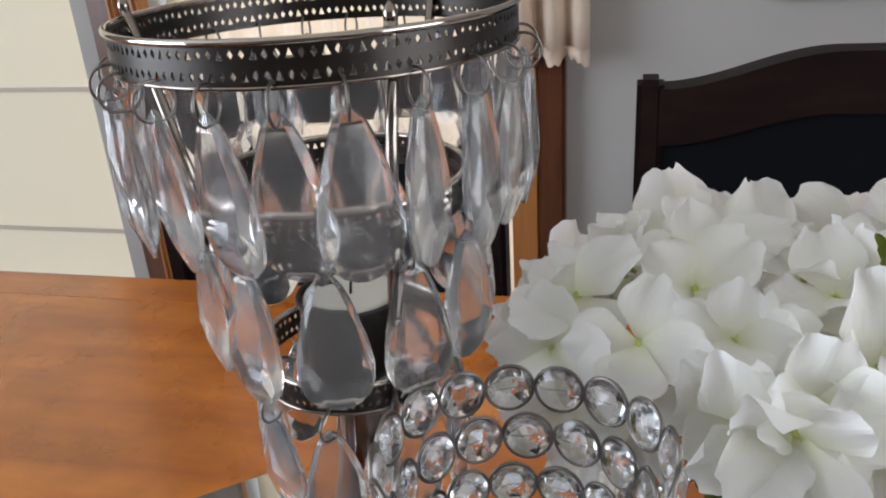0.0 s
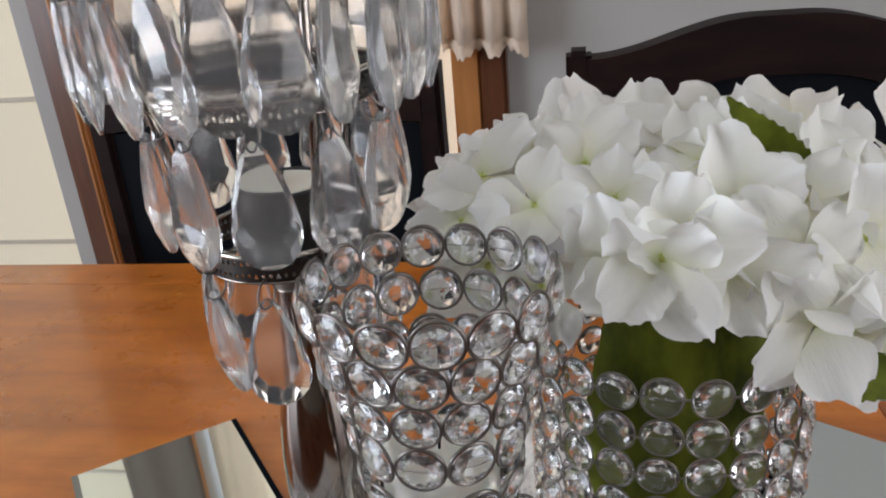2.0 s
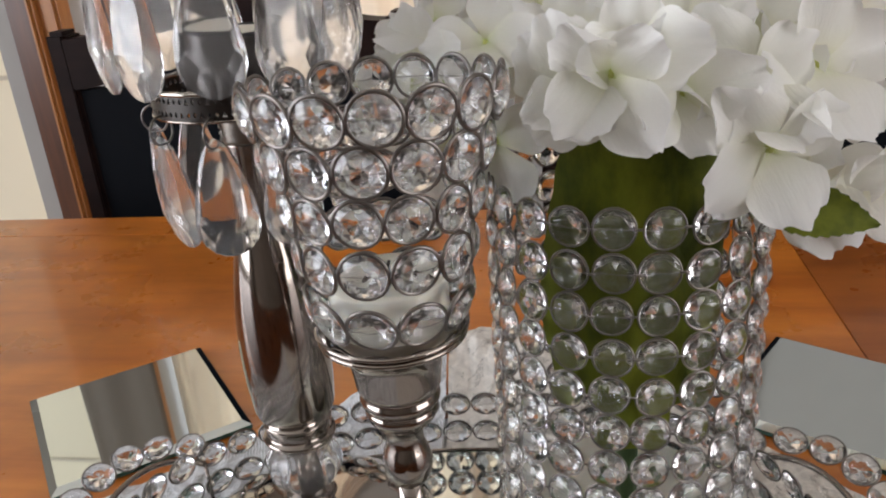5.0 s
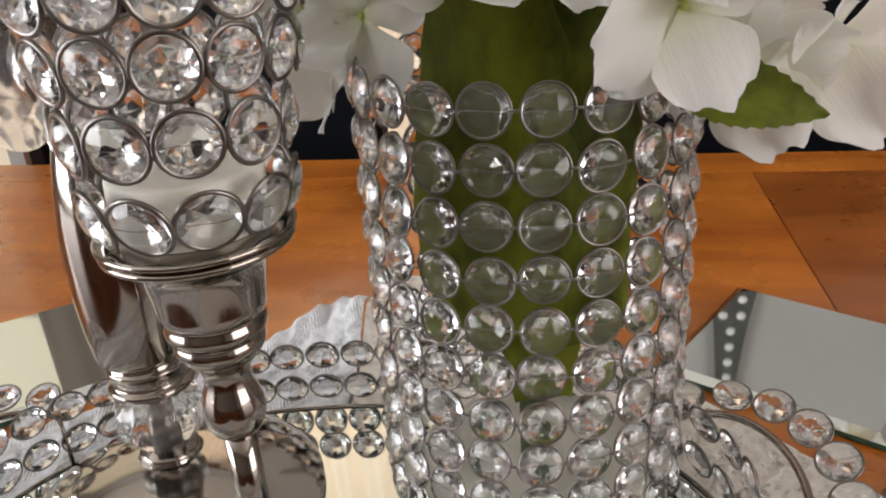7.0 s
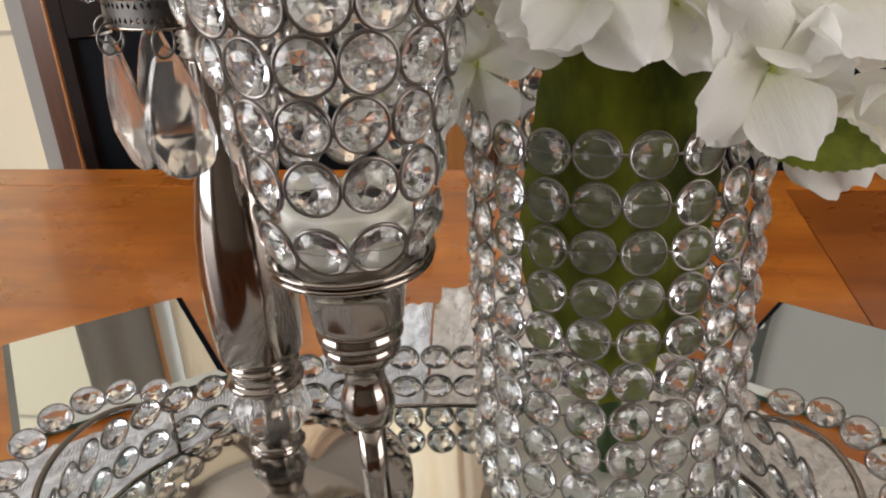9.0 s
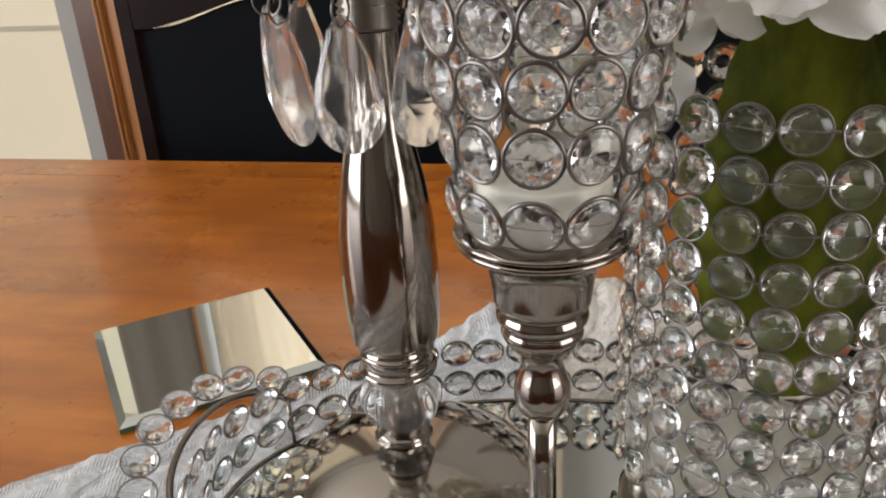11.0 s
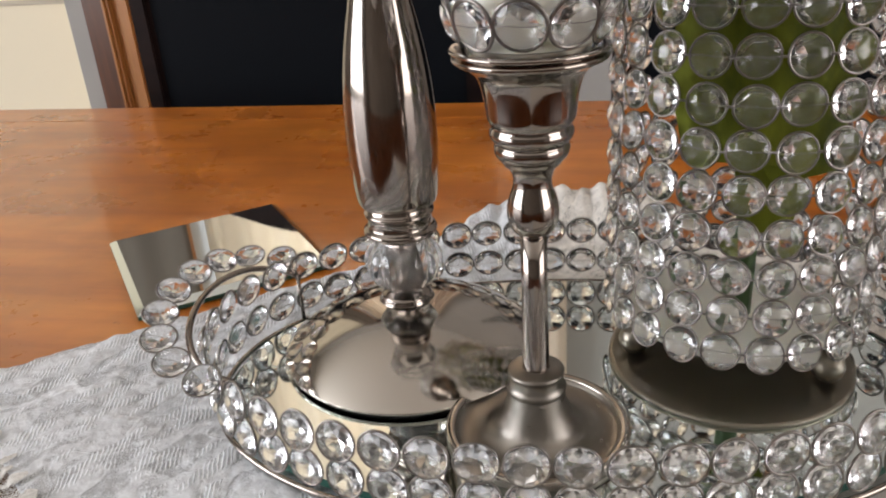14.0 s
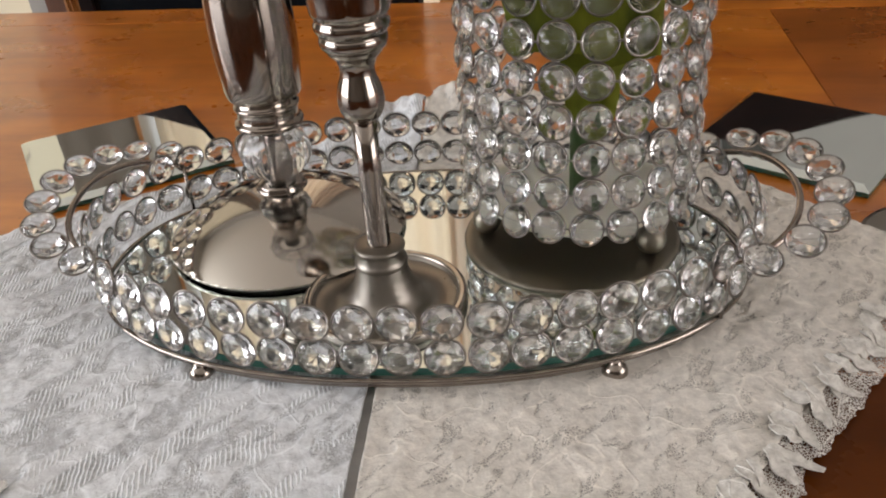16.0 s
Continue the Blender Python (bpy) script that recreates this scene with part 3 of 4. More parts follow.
RIGHT_RUN = runner("lace_runner", [(0.0353, -0.0213, 0), (0.286, 0.197, 0), (0.145, 0.434, 0), (0.0988, 0.432, 0)], 220, 220, frill, 8, LACE_FINE,
       "white lace runner with a frayed scalloped border, on the table")


# added strip of lining, so that the shadowed gap comes out grey, not brown
part("lining_strip", mesh("lining_strip", [(x + d, y, z) for z in (0.0001, 0.0005) for x, y in ((0.0325, -0.018), (0.0860, 0.345)) for d in (-0.006, 0.006)],
                          [(4, 5, 7, 6), (0, 1, 5, 4), (2, 6, 7, 3), (0, 4, 6, 2), (1, 3, 7, 5)], LINING), LEFT_RUN, None, "strip of lining added under the gap between the two runners")


def fringe(parent, a, b, deep, count, seed):
    """Border of open net with a ragged edge, and flat corded petals lying on it."""
    rng = random.Random(seed)
    a, b = Vector(a), Vector(b)
    d = (b - a).normalized()
    out = Vector((d.y, -d.x, 0))
    long = (b - a).length
    n, rows = int(long / 0.0012), 6
    vs, fs = [], []

    def level(s, t):
        return max(0.0008, 0.0036 + 0.0014 * noise.noise(Vector((s * 130, t * 2, seed))) - 0.0020 * t)

    for i in range(n + 1):
        s = long * i / n
        reach = deep * (0.82 + 0.20 * noise.noise(Vector((s * 90, seed, 0))) + 0.10 * noise.noise(Vector((s * 330, seed, 4))))
        for j in range(rows + 1):
            t = j / rows
            q = a + d * (s + 0.003 * t * noise.noise(Vector((s * 120, 3, seed)))) + out * (-0.004 + reach * t)
            vs.append((q.x, q.y, level(s, t)))
    for i in range(n):
        for j in range(rows):
            k = i * (rows + 1) + j
            fs.append((k, k + 1, k + rows + 2, k + rows + 1))
    part("fringe", mesh("fringe", vs, fs, NET, True), parent, None, "frayed open net border")
    if not count:
        return
    vs, fs, cords = [], [], []
    for k in range(count):
        at = a + d * (long * (k + rng.uniform(-0.4, 0.4)) / count)
        w, l = rng.uniform(0.0014, 0.0040), deep * rng.uniform(0.45, 0.95)
        start, lean, curl = deep * rng.uniform(-0.45, -0.05), rng.uniform(-0.75, 0.35), rng.uniform(-0.0003, 0.0004)
        o, left, right = len(vs), [], []
        for j in range(9):
            t = j / 8
            half = w * math.sin(math.pi * (0.05 + 0.90 * t)) ** 0.75 * (1 + 0.22 * math.sin(9 * t + k) + 0.12 * math.sin(23 * t + 2 * k))
            mid = at + out * (start + l * t) + d * (lean * l * t * (0.5 + 0.5 * t))
            for e in (-1, -0.4, 0.4, 1):
                q = mid + d * half * e - out * (0.25 * half * e * lean)
                flat = (q - a).dot(out) / deep
                vs.append((q.x, q.y, level((q - a).dot(d), max(0.0, flat)) + (0.0022 if flat < 0.12 else 0.0005) + curl * t * t))
            left.append(vs[-4])
            right.append(vs[-1])
        for j in range(8):
            for i in range(3):
                q = o + j * 4 + i
                fs.append((q, q + 1, q + 5, q + 4))
        cords.append(tube(left, 0.00030, 5))
        if k % 2:
            cords.append(tube(right, 0.00026, 5))
    ob = part("petal_edging", mesh("petal_edging", vs, fs, BORDER, True), parent, None, "broad white lace petals on the border")
    tagged(ob, kind="stuff")
    ob = part("cord_edging", mesh("cord_edging", *joined(*cords), BORDER, True), parent, None, "white cords round the border's petals")
    tagged(ob, kind="stuff")


fringe(RIGHT_RUN, (0.0345, -0.0213, 0), (0.284, 0.196, 0), 0.0185, 62, 11)
fringe(LEFT_RUN, (-0.174, 0.264, 0), (0.016, 0.027, 0), 0.012, 34, 14)


# ---- crystal beads ----
def bead_mesh(r):
    """Octagon cut: a flat table with eight kites round it before, eight long facets to a low point behind."""
    bm = bmesh.new()

    def ring(n, rad, z, turn=0.0):
        for k in range(n):
            a = 2 * math.pi * (k + turn) / n
            bm.verts.new((rad * r * math.cos(a), rad * r * math.sin(a), z * r))

    ring(8, 0.36, 0.37)
    ring(8, 0.70, 0.258, 0.5)
    ring(16, 1.0, 0.045)
    ring(16, 1.0, -0.045)
    ring(8, 0.58, -0.27, 0.5)
    bm.verts.new((0, 0, -0.46 * r))
    bmesh.ops.convex_hull(bm, input=bm.verts)
    bmesh.ops.dissolve_limit(bm, angle_limit=0.02, verts=bm.verts, edges=bm.edges)
    bmesh.ops.recalc_face_normals(bm, faces=bm.faces)
    me = bpy.data.meshes.new("crystal")
    bm.to_mesh(me)
    bm.free()
    me.materials.append(CRYSTAL)
    return me


def ring_mesh(r, wire):
    """The ring, with the thin wire that is threaded through the crystal."""
    thread = tube([(-r, 0, 0), (-r * 0.3, r * 0.03, 0), (r * 0.4, -r * 0.02, 0), (r, 0, 0)], 0.00011, 5)
    return mesh("wire_ring", *joined(tube(circle(r, 22), wire, 6, True), thread), WIRE, True)


BEAD = bead_mesh(0.0061)
RING = ring_mesh(0.00645, 0.00038)
STOUT_RING = ring_mesh(0.00640, 0.00056)
LINK = mesh("link", *tube([(-0.0016, 0, 0), (0, 0, 0.0004), (0.0016, 0, 0)], 0.0004, 5), WIRE, True)


def bead(parent, m, size=1.0, link_at=None, kind=None):
    """One crystal in its wire ring; m's z axis points outwards."""
    s = Matrix.Scale(size, 4)
    ring = part("wire_ring", kind or RING, parent, m @ s)
    part("crystal", BEAD, ring, Matrix.Rotation(random.uniform(0, 0.8), 4, "Z"))
    if link_at is not None:
        part("link", LINK, ring, Matrix.Translation((link_at / size, 0, 0)))


def facing(at, out, up=(0, 0, 1), jitter=0.06):
    """Pose at a place with z along out and y as near up as may be."""
    z = Vector(out).normalized()
    z = (z + Vector([random.uniform(-jitter, jitter) for _ in range(3)])).normalized()
    x = Vector(up).cross(z).normalized()
    y = z.cross(x)
    m = Matrix((x, y, z)).transposed().to_4x4()
    m.translation = at
    return m


# ---- the tray ----
random.seed(4)
TRAY_Z = 0.0118
TRAY = pose(0.0787, 0.2249, 0, 0, 0, -8.4)
tray = thing("mirror_tray", TRAY, "oval mirrored tray edged with crystal beads, on white lace", "tray")
TA, TB = 0.132, 0.080


def oval(t, grow=0.0):
    p = 2 / 2.15
    c, s = math.cos(t), math.sin(t)
    return Vector(((TA + grow) * math.copysign(abs(c) ** p, c), (TB + grow) * math.copysign(abs(s) ** p, s), 0))


def even_oval(count, grow=0.0, start=0.0):
    """Points at even steps along the oval."""
    fine = [oval(2 * math.pi * k / 1440, grow) for k in range(1441)]
    run = [0.0]
    for a, b in zip(fine, fine[1:]):
        run.append(run[-1] + (b - a).length)
    out, i = [], 0
    for k in range(count):
        want = ((k + start) / count % 1.0) * run[-1]
        i = int(np.searchsorted(run, want))
        out.append(fine[min(i, 1440)])
    return out


edge = even_oval(120, -0.0045)
n = len(edge)
vs = [(p.x, p.y, TRAY_Z) for p in edge]
part("mirror_plate", mesh("mirror_plate", vs, [tuple(range(n))], MIRROR), tray, None, "mirror glass plate")
vs = [(p.x, p.y, z) for z in (TRAY_Z - 0.003, TRAY_Z - 0.0001) for p in even_oval(120, -0.0042)]
fs = [(k, (k + 1) % n, n + (k + 1) % n, n + k) for k in range(n)]
part("plate_edge", mesh("plate_edge", vs, fs + [tuple(reversed(range(n)))], GLASS_EDGE), tray, None, "greenish glass edge of the plate")
part("base_wire", mesh("base_wire", *tube([(p.x, p.y, TRAY_Z - 0.0022) for p in even_oval(120, 0.0)], 0.0011, 8, True), NICKEL, True), tray)
part("base_wire", mesh("base_wire_low", *tube([(p.x, p.y, TRAY_Z - 0.0045) for p in even_oval(120, -0.0012)], 0.0009, 8, True), NICKEL, True), tray)
FOOT = mesh("foot", *lathe([(0.0003, 0)] + [(0.0046 * math.sin(t), 0.0046 - 0.0046 * math.cos(t)) for t in [k * math.pi / 14 for k in range(1, 12)]] + [(0.0020, 0.0088), (0.0020, 0.0096)], 20), NICKEL, True)
for x, y in ((-0.0725, -0.0690), (0.0735, -0.0690), (-0.073, 0.0680), (0.073, 0.0680)):
    part("foot", FOOT, tray, pose(x, y, 0.0001), "small ball foot")
COUNT = 48
for row, z in ((0, 0.0204), (1, 0.0350)):
    pts = even_oval(COUNT, 0.0005 + 0.0012 * row, 0.15)
    for k in range(COUNT):
        p, q = pts[k], pts[(k + 1) % COUNT] - pts[k - 1]
        q.normalize()
        out = Vector((q.y, -q.x, 0.16))
        bead(tray, facing((p.x, p.y, z), out), 1.045)
for side in (-1, 1):
    arc, shift, reach = [], *((0.003, 0.0355) if side < 0 else (-0.005, 0.0425))
    for k in range(25):
        t = math.pi * k / 24
        arc.append((side * (0.113 + (reach - 0.0105) * math.sin(t) ** 0.8), shift + 0.0415 * math.cos(t), 0.033 + 0.011 * math.sin(t)))
    for end in (arc[0], arc[-1]):
        part("handle_wire", mesh("handle_post", *tube([end, (end[0], end[1], TRAY_Z - 0.002)], 0.0009, 8), NICKEL, True), tray)
    part("handle_wire", mesh("handle_wire", *tube(arc, 0.0013, 8), NICKEL, True), tray, None, "bent wire handle")
    for k in range(9):
        t = math.pi * (k + 0.4) / 8.8
        p = Vector((side * (0.1135 + reach * math.sin(t) ** 0.8), shift + 0.0480 * math.cos(t), 0.0365 + 0.0110 * math.sin(t)))
        bead(tray, facing(p, (-side * 0.35 * math.sin(t), -0.40, 1.0), (0, 1, 0), 0.1), 1.0)


# ---- tall chandelier candle holder ----
def band_mesh(r, z0, z1, cells):
    """A strip bent to a hoop, pierced by two rows of diamond and three-cornered holes."""
    vs, fs, seen = [], [], {}

    def vert(u, w):
        key = (round(u * 8) % (cells * 8), round(w * 400))
        if key not in seen:
            a = 2 * math.pi * u / cells
            seen[key] = len(vs)
            vs.append((r * math.cos(a), r * math.sin(a), z0 + (z1 - z0) * w))
        return seen[key]

    rows = [(0.0, 0.10), (0.10, 0.42), (0.42, 0.58), (0.58, 0.90), (0.90, 1.0)]
    for k in range(cells):
        for i, (a, b) in enumerate(rows):
            if i in (1, 3):
                m, h = (a + b) / 2, (b - a) / 2
                cs = [vert(k, a), vert(k + 0.5, a), vert(k + 1, a), vert(k + 1, m), vert(k + 1, b), vert(k + 0.5, b), vert(k, b), vert(k, m)]
                o = len(vs)
                tri = (k + i) % 3 == 0
                for du, dw in ((0.5, -0.72), (0.86 if tri else 0.80, -0.65 if tri else 0.0), (0.5, 0.74), (0.14 if tri else 0.20, -0.65 if tri else 0.0)):
                    ang = 2 * math.pi * (k + du) / cells
                    vs.append((r * math.cos(ang), r * math.sin(ang), z0 + (z1 - z0) * (m + dw * h)))
                fs += [(cs[0], cs[1], o, o + 3, cs[7]), (cs[1], cs[2], cs[3], o + 1, o), (cs[3], cs[4], cs[5], o + 2, o + 1), (cs[5], cs[6], cs[7], o + 3, o + 2)]
            else:
                fs.append((vert(k, a), vert(k + 0.5, a), vert(k + 1, a), vert(k + 1, b), vert(k + 0.5, b), vert(k, b)))
    return mesh("band", vs, fs, PEWTER)


def pendant_mesh():
    """Cut drop: pear outline, a long table before and behind that ends in a straight line, a crown of small facets at the foot; hangs from its hole at the origin."""
    wide, long, top = 0.0101, 0.0394, 0.0030
    line = ((0.0, 0.03), (0.03, 0.2), (0.1, 0.40), (0.2, 0.56), (0.32, 0.71), (0.45, 0.85), (0.58, 0.95), (0.69, 1.0), (0.79, 0.965), (0.88, 0.82), (0.95, 0.56), (0.985, 0.30), (1.0, 0.0))
    girdle = [(s * x, f) for f, x in line for s in (-1, 1)]
    crown = [(-0.28, 0.10, 0.50), (0.28, 0.10, 0.50), (-0.66, 0.64, 0.92), (0.66, 0.64, 0.92), (-0.86, 0.70, 0.62), (0.86, 0.70, 0.62), (-0.62, 0.36, 0.70), (0.62, 0.36, 0.70),
             (-0.36, 0.76, 0.86), (0.36, 0.76, 0.86), (0.0, 0.66, 0.96), (0.0, 0.86, 0.62), (-0.52, 0.86, 0.52), (0.52, 0.86, 0.52), (0.0, 0.34, 0.73)]
    bm = bmesh.new()
    for side in (-1, 1):
        for x, f in girdle:
            bm.verts.new((x * wide, side * 0.00045, top - f * long))
        for x, f, y in crown:
            bm.verts.new((x * wide, side * y * 0.0033, top - f * long))
    bmesh.ops.remove_doubles(bm, verts=bm.verts, dist=0.00002)
    hull = bmesh.ops.convex_hull(bm, input=bm.verts)
    bmesh.ops.delete(bm, geom=[g for g in hull["geom_interior"] if isinstance(g, bmesh.types.BMVert)], context="VERTS")
    bmesh.ops.dissolve_limit(bm, angle_limit=0.03, verts=bm.verts, edges=bm.edges)
    bmesh.ops.recalc_face_normals(bm, faces=bm.faces)
    me = bpy.data.meshes.new("pendant")
    bm.to_mesh(me)
    bm.free()
    me.materials.append(ACRYLIC)
    return me


PENDANT = pendant_mesh()
HOOP = mesh("hoop", *tube(circle(0.0046, 22), 0.00038, 6, True), WIRE, True)
TALL = (0.0216, 0.2590)
random.seed(9)
tall = thing("chandelier_candle_holder", pose(*TALL, TRAY_Z), "tall silver candle holder hung with clear drop pendants, on mirror tray", "candle holder")
cap = [(0.0513, 0.0002), (0.0520, 0.0006), (0.0520, 0.0012)]
SPHERE = (0.0518 ** 2 + 0.0178 ** 2) / (2 * 0.0178)
for k in range(20):
    r = 0.0518 * (1 - k / 20)
    cap.append((r, 0.0014 + math.sqrt(SPHERE ** 2 - r * r) - SPHERE + 0.0178))
part("base_dome", mesh("base_dome", *lathe(cap, 96), SATIN, True), tall, pose(0.0008, -0.0044, 0.0014), "polished domed metal foot")
part("foot_pad", mesh("foot_pad", *lathe([(0.0485, 0.0), (0.0485, 0.0017)], 48), RUBBER), tall, pose(0.0008, -0.0044, 0.0001), "black felt pad under the foot")
part("post", mesh("post", *lathe(rounded([(0.0128, 0.0178), (0.0114, 0.0196), (0.0106, 0.0210), (0.0102, 0.0226), (0.0086, 0.0238), (0.0072, 0.0250)], 3), 40), NICKEL, True), tall)
ball = [(0.0078, 0.0246)] + [(0.0152 * math.cos(a), 0.0368 + 0.0128 * math.sin(a)) for a in [-1.05 + k * 2.0 / 12 for k in range(13)]] + [(0.0104, 0.0490)]
kv, kf = lathe(ball, 60)
kv = [(x * (1 + 0.04 * math.cos(10 * math.atan2(y, x))), y * (1 + 0.04 * math.cos(10 * math.atan2(y, x))), z) for x, y, z in kv]
part("glass_knop", mesh("glass_knop", kv, kf, ACRYLIC, True), tall, None, "faceted clear glass knop")
part("knop_rod", mesh("knop_rod", *lathe([(0.0040, 0.0240), (0.0040, 0.0495)], 20), NICKEL, True), tall)
part("neck_ring", mesh("neck_ring", *lathe(rounded([(0.0104, 0.0488), (0.0138, 0.0490), (0.0146, 0.0500), (0.0145, 0.0516), (0.0132, 0.0524), (0.0127, 0.0532), (0.0126, 0.0566), (0.0136, 0.0574), (0.0138, 0.0586), (0.0128, 0.0594), (0.0122, 0.0612)], 2), 44), NICKEL, True), tall)
body = [(0.0120, 0.0608), (0.0136, 0.0612), (0.0150, 0.0624), (0.0157, 0.0644), (0.0163, 0.0700), (0.0170, 0.0790), (0.0172, 0.0900), (0.0167, 0.1040), (0.0153, 0.1165), (0.0130, 0.1290), (0.0106, 0.1390), (0.0095, 0.1500), (0.0088, 0.1630), (0.0086, 0.1720)]
part("stem_body", mesh("stem_body", *lathe(rounded(body, 2), 56), NICKEL, True), tall, None, "polished swelling metal stem")
part("thread", mesh("thread", *lathe([(0.0086 + 0.0012 * (k % 2), 0.1722 + 0.0011 * k) for k in range(10)], 32), BRUSHED, True), tall)
part("candle_cup", mesh("candle_cup", *lathe(rounded([(0.0098, 0.1825), (0.0150, 0.1850), (0.0158, 0.1900), (0.0156, 0.2060), (0.0160, 0.2085), (0.0152, 0.2088), (0.0148, 0.2060)], 1), 40, False), PEWTER, True), tall)
part("cup_rim", mesh("cup_rim", *tube(circle(0.0158, 40, 0.2085), 0.0007, 8, True), RUBBER, True), tall, None, "dark rim of the candle cup")
# hoop: radius, foot, head, pendants, holes, first bearing, outward reach of the loops, turn of single pendants out of the hoop's line
TIERS = ((0.0520, 0.2815, 0.2908, 22, 132, -93.0, 0.0012, {2: 39, 3: 20, 21: -20, 20: -20, 19: -14}),
         (0.0362, 0.2378, 0.2468, 11, 92, -90.3, 0.0022, {2: -17, 10: -6, 9: 12}),
         (0.0292, 0.1852, 0.1938, 9, 76, -101.0, 0.0012, {0: 18, 8: 4}))
for r, z0, z1, count, cells, turn, reach, turned_out in TIERS:
    hoop = part("band", band_mesh(r, z0, z1, cells), tall, None, "pierced pewter hoop")
    s = hoop.modifiers.new("thickness", "SOLIDIFY")
    s.thickness = 0.0006
    for z, thick, mat in ((z0, 0.0005, NICKEL), (z1, 0.0009, SATIN)):
        part("band_rim", mesh("band_rim", *tube(circle(r, 72, z), thick, 8, True), mat, True), hoop)
    for k in range(count):
        a = 2 * math.pi * k / count + radians(turn) + random.uniform(-0.014, 0.014)
        out = Vector((math.cos(a), math.sin(a), 0))
        at = out * (r + 0.0006) + Vector((0, 0, z0 + 0.0010))
        part("hoop", HOOP, tall, Matrix.Translation(at + out * reach * 0.5 + Vector((0, 0, -0.0042))) @ Matrix.Rotation(a + random.uniform(-0.35, 0.35), 4, "Z") @ Matrix.Rotation(math.pi / 2, 4, "X"), "thin wire loop")
        swing = random.uniform(-0.25, 0.25)
        yaw = a + math.pi / 2 + (radians(turned_out[k]) if k in turned_out else swing)
        part("pendant", PENDANT, tall, Matrix.Translation(at + out * reach + Vector((0, 0, -0.0084))) @ Matrix.Rotation(yaw, 4, "Z") @ Matrix.Rotation(random.uniform(-0.06, 0.06), 4, "X"), "clear cut drop pendant")
for a in (0.95, 3.05, 5.15):
    top, low = Vector((0.0514 * math.cos(a), 0.0514 * math.sin(a), 0.293)), Vector((0.0285 * math.cos(a), 0.0285 * math.sin(a), 0.181))
    part("rod", mesh("rod", *tube([low, low.lerp(top, 0.5), top], 0.0015, 8), NICKEL, True), tall, None, "slanting polished rod")
    part("finial", mesh("finial", *lathe(rounded([(0.0004, -0.0016), (0.0018, 0), (0.0014, 0.0022), (0.0003, 0.0034)], 2), 12), NICKEL, True), tall, Matrix.Translation(top))
for a in (0.95, 3.05, 5.15):
    part("spoke", mesh("spoke", *tube([(0.0085 * math.cos(a), 0.0085 * math.sin(a), 0.1852), (0.0285 * math.cos(a), 0.0285 * math.sin(a), 0.1852)], 0.0011, 6), BRUSHED, True), tall)


def tealight(name, m, r, h, label):
    t = thing(name, m, label, "candle", "tealight candles")
    part("wax", mesh("wax", *lathe(rounded([(r * 0.98, 0), (r, 0.0008), (r, h * 0.9), (r * 0.95, h), (r * 0.6, h * 0.97), (0.0006, h * 0.95)], 1), 36), WAX, True), t)
    part("wick", mesh("wick", *tube([(0, 0, h * 0.94), (0.0003, 0.0002, h + 0.002), (0.001, 0.0004, h + 0.0042)], 0.00045, 6), WICK, True), t, None, "short black wick")
    return t


tealight("tealight", pose(*TALL, TRAY_Z + 0.1895), 0.0146, 0.0195, "white wax candle in the tall holder's cup")

# ---- small holder with a beaded cup ----
STEMXY = (0.0645, 0.1910)
random.seed(21)
small = thing("beaded_candle_holder", pose(*STEMXY, TRAY_Z), "slim silver candle holder with a crystal bead cup, on mirror tray", "candle holder")
foot = [(0.0306, 0.0002), (0.0312, 0.0006), (0.0312, 0.0020), (0.0306, 0.0030), (0.0284, 0.0031), (0.0276, 0.0026), (0.0268, 0.0016), (0.0220, 0.0014), (0.0170, 0.0026), (0.0138, 0.0052), (0.0118, 0.0088), (0.0102, 0.0128), (0.0092, 0.0172)]
part("bell_foot", mesh("bell_foot", *lathe(rounded(foot, 2), 64), BRUSHED, True), small, None, "brushed bell-shaped foot with a raised rim")
part("foot_rim", mesh("foot_rim", *lathe(rounded([(0.0312, 0.0030), (0.0311, 0.0037), (0.0302, 0.0040), (0.0286, 0.0039), (0.0281, 0.0034), (0.0280, 0.0030)], 1), 72, False, False), SATIN, True), small, None, "pale polished rim of the foot")
part("collar", mesh("collar", *lathe(rounded([(0.0090, 0.0170), (0.0098, 0.0175), (0.0100, 0.0194), (0.0090, 0.0204), (0.0088, 0.0236), (0.0094, 0.0244), (0.0094, 0.0256), (0.0052, 0.0264)], 2), 40), BRUSHED, True), small)
part("stem", mesh("stem", *lathe([(0.0046, 0.0260), (0.0043, 0.0270), (0.0041, 0.0560), (0.0042, 0.0745)], 28), NICKEL, True), small)
turned = [(0.0042, 0.0745), (0.0060, 0.0752), (0.0076, 0.0785), (0.0080, 0.0825), (0.0072, 0.0865), (0.0058, 0.0900), (0.0058, 0.0930), (0.0070, 0.0958), (0.0088, 0.0972), (0.0092, 0.0985),
          (0.0102, 0.0990), (0.0112, 0.1010), (0.0110, 0.1028), (0.0104, 0.1034), (0.0120, 0.1050), (0.0124, 0.1068), (0.0118, 0.1080), (0.0115, 0.1090), (0.0128, 0.1105), (0.0130, 0.1130), (0.0138, 0.1190), (0.0152, 0.1235), (0.0185, 0.1262), (0.0218, 0.1275), (0.0222, 0.1288), (0.0212, 0.1294)]
part("turned_socket", mesh("turned_socket", *lathe(rounded(turned, 1), 56), NICKEL, True), small, None, "polished ringed socket")
